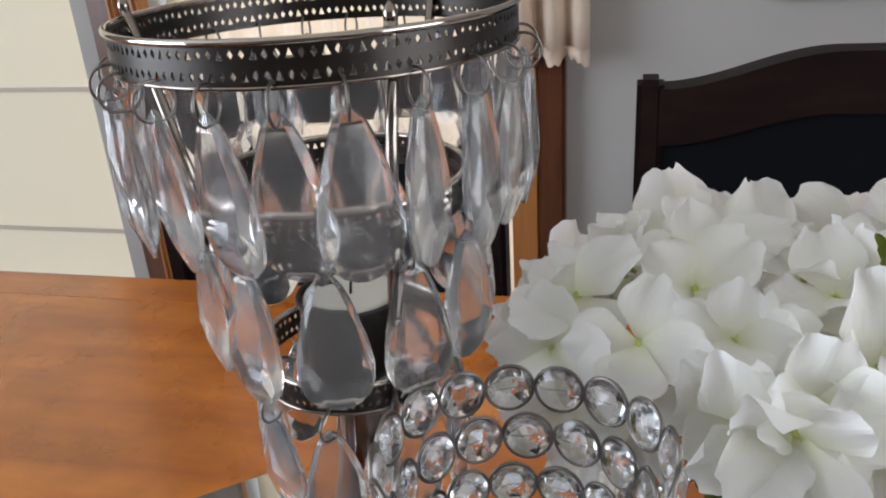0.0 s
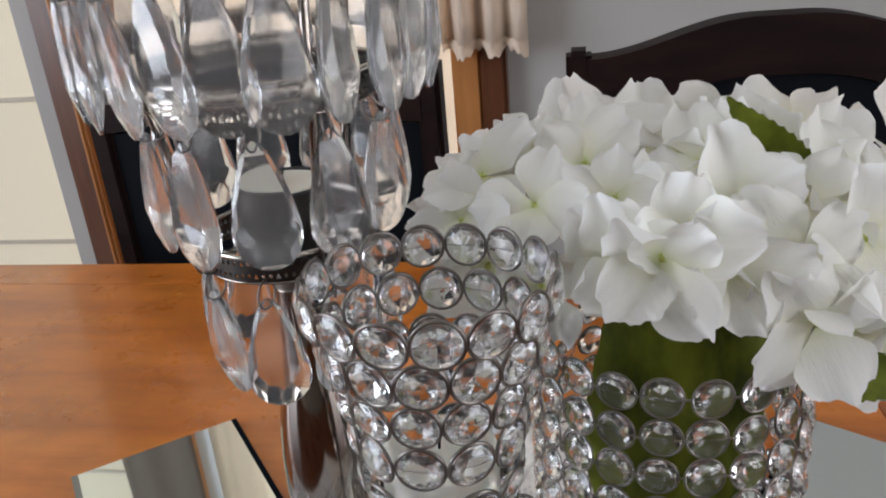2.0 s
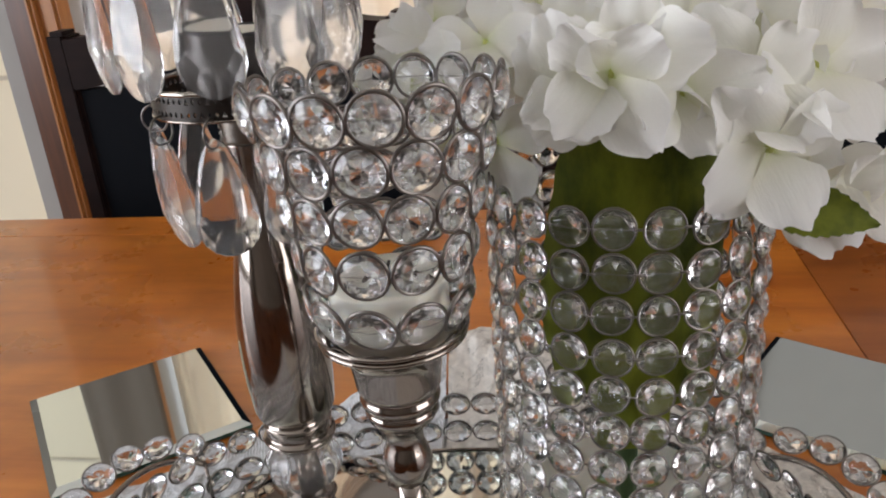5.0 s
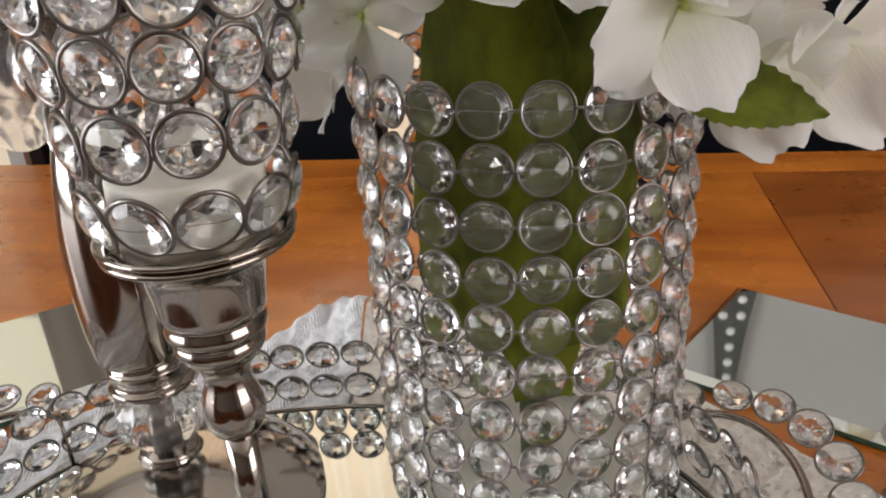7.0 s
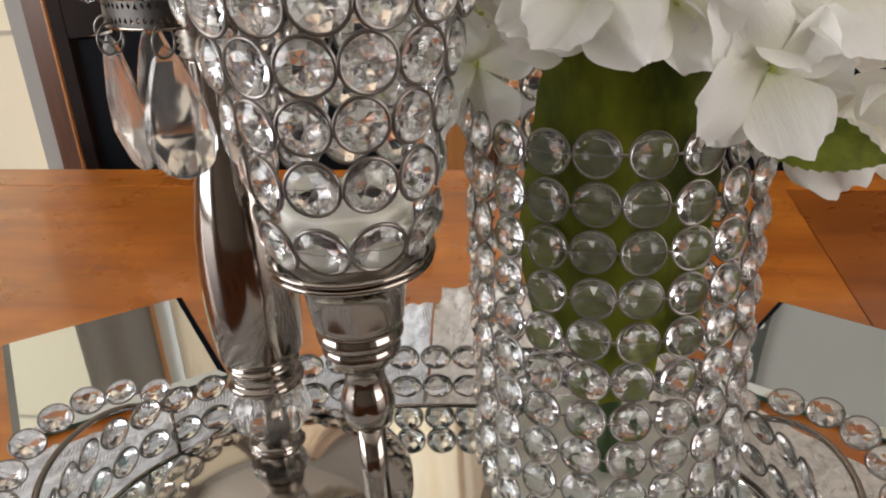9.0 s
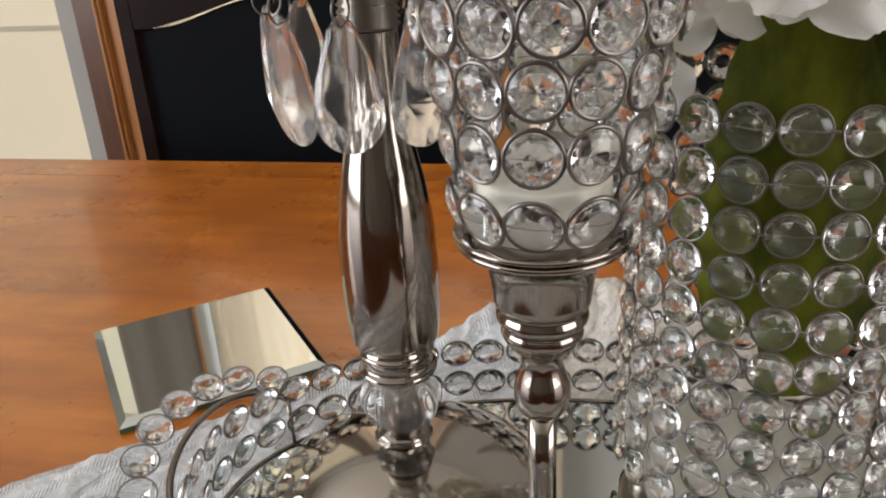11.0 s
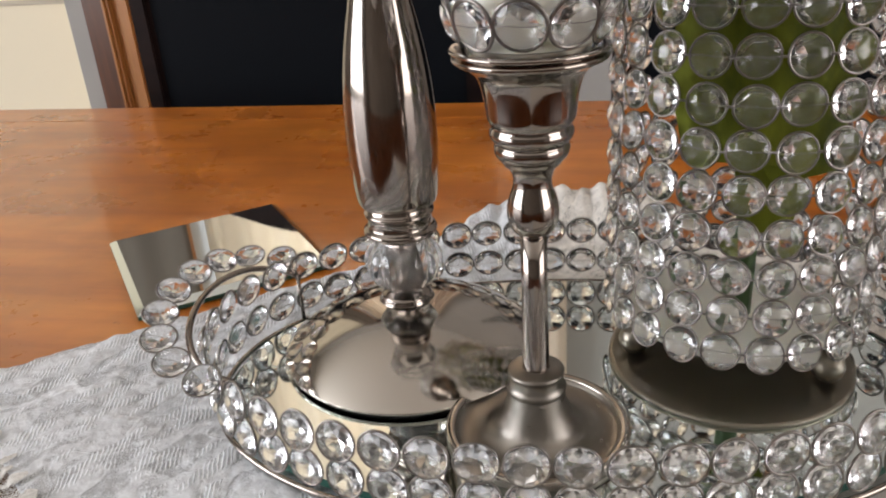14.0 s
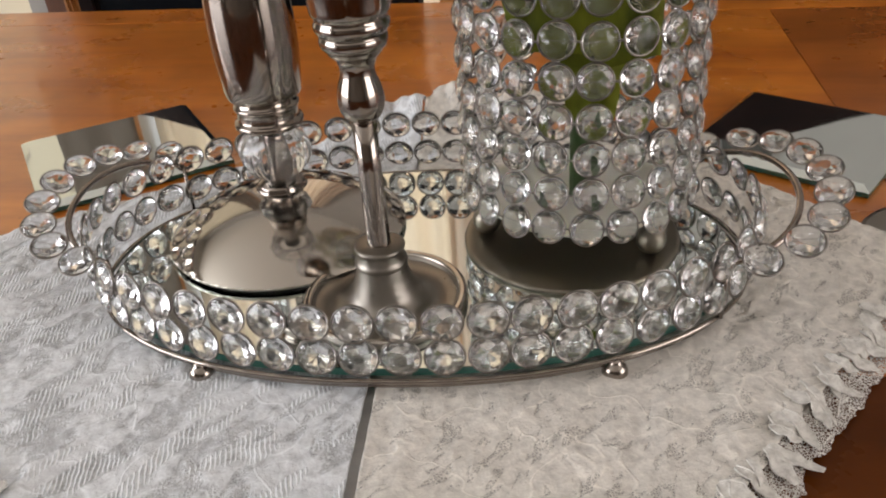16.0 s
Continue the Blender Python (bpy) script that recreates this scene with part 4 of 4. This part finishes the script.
part("saucer", mesh("saucer", *lathe([(0.0180, 0.1288), (0.0206, 0.1290), (0.0206, 0.1299), (0.0221, 0.1300), (0.0226, 0.1304), (0.0226, 0.1311), (0.0218, 0.1315), (0.0205, 0.1316), (0.0190, 0.1318)], 56), NICKEL, True), small, None, "polished rim plate under the cup")
# the cup sits a little crooked on its socket
CUP = Vector((0.0015, -0.0008, 0))
CUP_ROWS = ((0.0217, 0.1388, 10, -105.5), (0.0236, 0.1553, 11, -105.5), (0.0264, 0.1702, 13, -104.0), (0.0296, 0.1838, 14, -98.4), (0.0333, 0.1968, 16, -89.8))
for i, (r, z, count, turn) in enumerate(CUP_ROWS):
    for k in range(count):
        a = 2 * math.pi * k / count + radians(turn)
        size = 2 * math.pi * r / count / 0.0137
        at = CUP * (0.4 + 0.15 * i) + Vector((r * math.cos(a), r * math.sin(a), z - 0.05 * r * math.sin(a)))
        bead(small, facing(at, (math.cos(a), math.sin(a), -0.32 if i == 0 else -0.10)), size * (1.08 if i == 0 else 1.04), None, STOUT_RING)
tealight("tealight", pose(*STEMXY, TRAY_Z + 0.1319), 0.0172, 0.0140, "white wax candle inside the beaded cup")

# ---- beaded vase ----
VASE = (0.1485, 0.2395)
VR = 0.0468
random.seed(33)
vase = thing("crystal_bead_vase", pose(*VASE, TRAY_Z), "tall round vase of wire-ringed crystals, on the mirror tray", "vase")
PLATE_AT = (-0.0055, -0.0138)          # the foot plate stands a little before the beads
part("foot_plate", mesh("foot_plate", *lathe([(0.0443, 0.0001), (0.0446, 0.0010), (0.0443, 0.0016), (0.0430, 0.0018), (0.0400, 0.0018), (0.0200, 0.0020), (0.0010, 0.0020)], 96), PLATE, True), vase, pose(*PLATE_AT, 0), "brushed metal foot plate with a turned rim")
for a in (1.35, 2.95, 5.62):
    part("ball_support", mesh("ball_support", *lathe([(max(0.0003, 0.0060 * math.sin(t)), 0.0060 - 0.0060 * math.cos(t)) for t in [k * math.pi / 10 for k in range(11)]], 20), PLATE, True), vase, pose(PLATE_AT[0] + 0.0350 * math.cos(a), PLATE_AT[1] + 0.0350 * math.sin(a), 0.0018), "small metal ball")
part("bottom_plate", mesh("bottom_plate", *lathe([(0.0400, 0.0140), (0.0400, 0.0150)], 64), WAX), vase, None, "white floor of the vase")
COLS, ROWS_V = 21, 10
for j in range(ROWS_V):
    z = 0.1500 - 0.01425 * j
    for k in range(COLS):
        a = 2 * math.pi * k / COLS + radians(-93.4 - 0.5 * j + random.uniform(-0.8, 0.8))
        bead(vase, facing((VR * math.cos(a), VR * math.sin(a), z + random.uniform(-0.0004, 0.0004)), (math.cos(a), math.sin(a), 0.04 + 0.026 * j), (0, 0, 1), 0.09), 0.99, 0.0071)


# ---- hydrangea bouquet in the vase ----
def petal_mesh(seed, length, width):
    """Rounded silk petal, cupped and waved, growing along +y from the origin."""
    rng = random.Random(seed)
    nu, nv = 16, 12
    ph, amp, curl, cup = rng.uniform(0, 6), rng.uniform(0.05, 0.15), rng.uniform(-0.45, 0.40), rng.uniform(0.05, 0.50)
    vs, fs, al = [], [], []
    for j in range(nv + 1):
        w = j / nv
        half = width / 2 * math.sqrt(max(0.0, 1 - ((w - 0.58) / 0.60) ** 2)) * (0.35 + 0.65 * min(1, w * 2.2))
        for i in range(nu + 1):
            u = 2 * i / nu - 1
            y = length * (w - 0.20 * u * u * w * w + (0.035 * math.sin(6 * u + ph) + 0.014 * math.sin(15 * u + 2 * ph) - 0.05 * math.exp(-((u - 0.3 * math.sin(ph)) / 0.12) ** 2)) * w * w)
            z = length * (cup * (u * u) * 0.35 * w + curl * w * w * 0.6 + amp * math.sin(4 * u + ph) * w * w + 0.04 * math.sin(7 * w + ph) * u + 0.03 * abs(u - 0.2 * math.sin(ph)) * w + 0.014 * math.sin(11 * u + ph) * w ** 3)
            vs.append((half * u, y, z))
            al.append(w)
    for j in range(nv):
        for i in range(nu):
            k = j * (nu + 1) + i
            fs.append((k, k + 1, k + nu + 2, k + nu + 1))
    me = mesh("petal", vs, fs, PETAL, True)
    at = me.attributes.new("along", "FLOAT", "POINT")
    at.data.foreach_set("value", al)
    return me


PETALS = [petal_mesh(s, l, w) for s, l, w in ((1, 0.026, 0.024), (2, 0.029, 0.026), (3, 0.024, 0.021), (4, 0.030, 0.029), (5, 0.027, 0.023), (6, 0.032, 0.030), (7, 0.028, 0.027), (8, 0.025, 0.024), (9, 0.031, 0.026))]
EYE_MESH = mesh("floret", *joined(lathe([(0.0009, -0.004), (0.0012, -0.001), (0.0017, 0.0004), (0.0013, 0.0020), (0.0004, 0.0025)], 10)), CENTRE, True)


def leaf_mesh(name, length, width, bend, fold, teeth=11, full=0.75):
    """Serrated leaf along +y, folded at its midrib."""
    n = teeth * 2
    vs, fs = [], []
    for j in range(n + 1):
        w = j / n
        half = width / 2 * math.sin(math.pi * w ** full) ** 0.9 + (0.0011 if j % 2 else 0.0) * (1 - w)
        z = bend * w * w
        for u in (-1, -0.5, 0, 0.5, 1):
            vs.append((half * u, length * w + (0.0008 if j % 2 and abs(u) == 1 else 0), z + fold * abs(u) * half + 0.0006 * math.sin(9 * w + 4 * u)))
    for j in range(n):
        for i in range(4):
            k = j * 5 + i
            fs.append((k, k + 1, k + 6, k + 5))
    return mesh(name, vs, fs, LEAF, True)


random.seed(57)
BLOOM = Vector((0.148, 0.252, 0.196))
bouquet = thing("hydrangea_bouquet", pose(0, 0, 0), "artificial white hydrangea flowers with green leaves, in the crystal vase", "flowers")


def floret(at, out, spin, size, kinds):
    m = facing(at, out, (0.2, 0.1, 1), 0.0) @ Matrix.Rotation(spin, 4, "Z") @ Matrix.Scale(size, 4)
    eye = part("floret", EYE_MESH, bouquet, m, "yellow-green floret centre")
    for q in range(4):
        tilt = random.uniform(0.0, 0.75)
        part("petal", PETALS[(kinds + q * 2 + random.randrange(2)) % 9], eye,
             Matrix.Rotation(q * math.pi / 2 + random.uniform(-0.2, 0.2), 4, "Z") @ Matrix.Rotation(tilt, 4, "X") @ Matrix.Translation((0, 0.0008, 0.0006 * q)))


# florets that stand out singly: place, way they face, turn, size
SINGLE = (((0.080, 0.243, 0.206), (-0.5, -0.6, 0.4), 0.3, 0.70), ((0.089, 0.254, 0.217), (-0.4, -0.5, 0.7), 0.9, 0.74), ((0.102, 0.232, 0.213), (-0.3, -0.8, 0.4), 0.1, 0.66),
          ((0.130, 0.266, 0.2205), (-0.1, -0.55, 0.85), 0.6, 0.80), ((0.122, 0.250, 0.219), (-0.2, -0.7, 0.6), 1.2, 0.70), ((0.1264, 0.2215, 0.1975), (-0.25, -0.9, 0.05), 0.75, 0.80),
          ((0.137, 0.205, 0.209), (-0.1, -0.9, 0.35), 0.2, 0.78), ((0.158, 0.215, 0.212), (0.0, -0.75, 0.6), 0.5, 0.86), ((0.171, 0.201, 0.199), (0.1, -0.95, 0.1), 0.9, 0.88), ((0.152, 0.201, 0.199), (0.0, -0.95, 0.15), 0.4, 0.78),
          ((0.193, 0.207, 0.202), (0.2, -0.85, 0.4), 0.3, 0.95), ((0.208, 0.280, 0.213), (0.2, -0.4, 0.9), 0.7, 0.88), ((0.236, 0.260, 0.206), (0.5, -0.4, 0.75), 0.1, 0.92), ((0.152, 0.282, 0.2135), (0.0, -0.4, 0.9), 0.4, 0.78))
golden = math.pi * (3 - math.sqrt(5))
TOTAL = 96
for k in range(TOTAL):
    h = 1 - 1.42 * (k + 0.5) / TOTAL
    a = k * golden + 0.4
    s = math.sqrt(max(0, 1 - h * h))
    out = Vector((s * math.cos(a), s * math.sin(a), h))
    if h < -0.12 and out.x < 0.25 and out.y < 0.3:
        continue
    wide = Vector((0.074, 0.060, 0.0255))
    at = BLOOM + Vector((out.x * wide.x, out.y * wide.y, out.z * wide.z)) * random.uniform(0.84, 1.04)
    if (at - Vector((STEMXY[0], STEMXY[1], at.z))).length < 0.060:
        continue
    if (at - Vector((0.168, 0.222, 0.232))).length < 0.022 or min((at - Vector(p[0])).length for p in SINGLE) < 0.017:
        continue
    if out.y < 0.25 and h < 0.05:
        at.z += -0.013 if out.x > 0.5 else 0.014
    floret(at, out + Vector([random.uniform(-0.35, 0.35) for _ in range(3)]), random.uniform(0, 1.5), random.uniform(0.62, 0.92), random.randrange(9))

for at, out, spin, size in SINGLE:
    floret(Vector(at), Vector(out), spin, size, random.randrange(9))
for at, out, spin, size in (((0.1765, 0.197, 0.182), (0.05, -0.9, -0.25), 0.75, 0.88), ((0.221, 0.218, 0.166), (0.15, -0.9, -0.25), 0.75, 0.95), ((0.201, 0.222, 0.164), (0.0, -0.9, -0.3), 0.7, 0.9),
                            ((0.1235, 0.206, 0.203), (-0.25, -0.9, 0.1), 0.6, 0.74), ((0.090, 0.262, 0.181), (-0.45, -0.7, -0.15), 0.35, 0.98), ((0.096, 0.263, 0.160), (-0.8, -0.45, -0.25), 0.8, 0.72),
                            ((0.106, 0.248, 0.178), (-0.35, -0.85, -0.1), 0.5, 0.80), ((0.082, 0.272, 0.196), (-0.6, -0.6, 0.1), 0.2, 0.80)):
    floret(Vector(at), Vector(out), spin, size, 1)

LEAF_A, LEAF_B = leaf_mesh("leaf", 0.036, 0.016, 0.004, 0.3, 11, 0.5), leaf_mesh("leaf", 0.042, 0.0165, -0.004, 0.2)
part("leaf", LEAF_A, bouquet, facing((0.1806, 0.2195, 0.2140), (-0.35, -0.85, 0.25), (-0.592, 0.164, 0.789), 0), "green serrated leaf between the florets")
part("leaf", LEAF_B, bouquet, facing((0.176, 0.2055, 0.1640), (-0.1, -0.85, 0.40), (0.9, -0.16, -0.24), 0), "green serrated leaf under the florets")


def inner_leaf(mid, half, low, high, r):
    """Broad leaf that lies rolled against the inside of the vase."""
    nu, nv = 10, 14
    vs, fs = [], []
    for j in range(nv + 1):
        w = j / nv
        span = half * math.sin(math.pi * (0.12 + 0.80 * w) ** 0.8) ** 0.6 * (1.0 + 0.04 * (j % 2))
        for i in range(nu + 1):
            u = 2 * i / nu - 1
            a = radians(mid + span * u)
            q = r + 0.0016 * math.cos(3 * u) + 0.0012 * math.sin(8 * w + mid)
            vs.append((VASE[0] + q * math.cos(a), VASE[1] + q * math.sin(a), low + (high - low) * w - 0.004 * u * u))
    for j in range(nv):
        for i in range(nu):
            k = j * (nu + 1) + i
            fs.append((k, k + 1, k + nu + 2, k + nu + 1))
    part("leaf", mesh("inner_leaf", vs, fs, LEAF, True), bouquet, None, "broad green leaf pressed inside the vase")


inner_leaf(-114, 42, 0.098, 0.200, 0.0370)
inner_leaf(-66, 44, 0.092, 0.192, 0.0335)
inner_leaf(-90, 30, 0.070, 0.172, 0.0265)
inner_leaf(60, 40, 0.10, 0.19, 0.036)
part("stem", mesh("stem", *tube([(0.1470, 0.2290, TRAY_Z + 0.018), (0.1475, 0.2300, 0.09), (0.147, 0.234, 0.15), (0.146, 0.236, 0.205)], 0.0042, 10), STEM, True), bouquet, None, "dark green stem")


# ---- mirror coasters ----
def coaster(x, y, z, turn, half, label):
    c = thing("mirror_coaster", pose(x, y, z, 0, 0, turn), label, "coaster", "mirror coasters on the table")
    (h, k), b, t = half, 0.0040, 0.0048
    lo = [(-h, -k), (h, -k), (h, k), (-h, k)]
    hi = [(-h + b, -k + b), (h - b, -k + b), (h - b, k - b), (-h + b, k - b)]
    part("backing", mesh("backing", [(u, v, z) for z in (0, t * 0.5) for u, v in lo], [(3, 2, 1, 0), (0, 1, 5, 4), (1, 2, 6, 5), (2, 3, 7, 6), (3, 0, 4, 7)], GLASS_EDGE), c, None, "dark green glass edge")
    vs = [(u, v, t * 0.5) for u, v in lo] + [(u, v, t) for u, v in hi]
    part("bevel", mesh("bevel", vs, [(0, 1, 5, 4), (1, 2, 6, 5), (2, 3, 7, 6), (3, 0, 4, 7)], MIRROR), c, None, "bevelled mirror border")
    part("mirror_face", mesh("mirror_face", [(u, v, t) for u, v in hi], [(0, 1, 2, 3)], MIRROR), c)
    return c


coaster(-0.0883, 0.3830, 0.0006, 25.5, (0.051, 0.0525), "square mirror coaster with dark edges, flat on the table beside lace")
coaster(0.2880, 0.3180, 0.0006, 45.0, (0.0475, 0.0475), "square mirror coaster reflecting the ceiling, flat on the wooden table")

saucer = thing("metal_saucer", pose(0.2990, 0.2040, 0.0002), "small round grey metal saucer half under the lace", "saucer")
part("plate", mesh("plate", *lathe([(0.030, 0.0), (0.034, 0.0004), (0.0362, 0.0018), (0.0358, 0.0024), (0.0335, 0.0020), (0.029, 0.0012), (0.010, 0.0010), (0.001, 0.0010)], 56), BRUSHED, True), saucer)
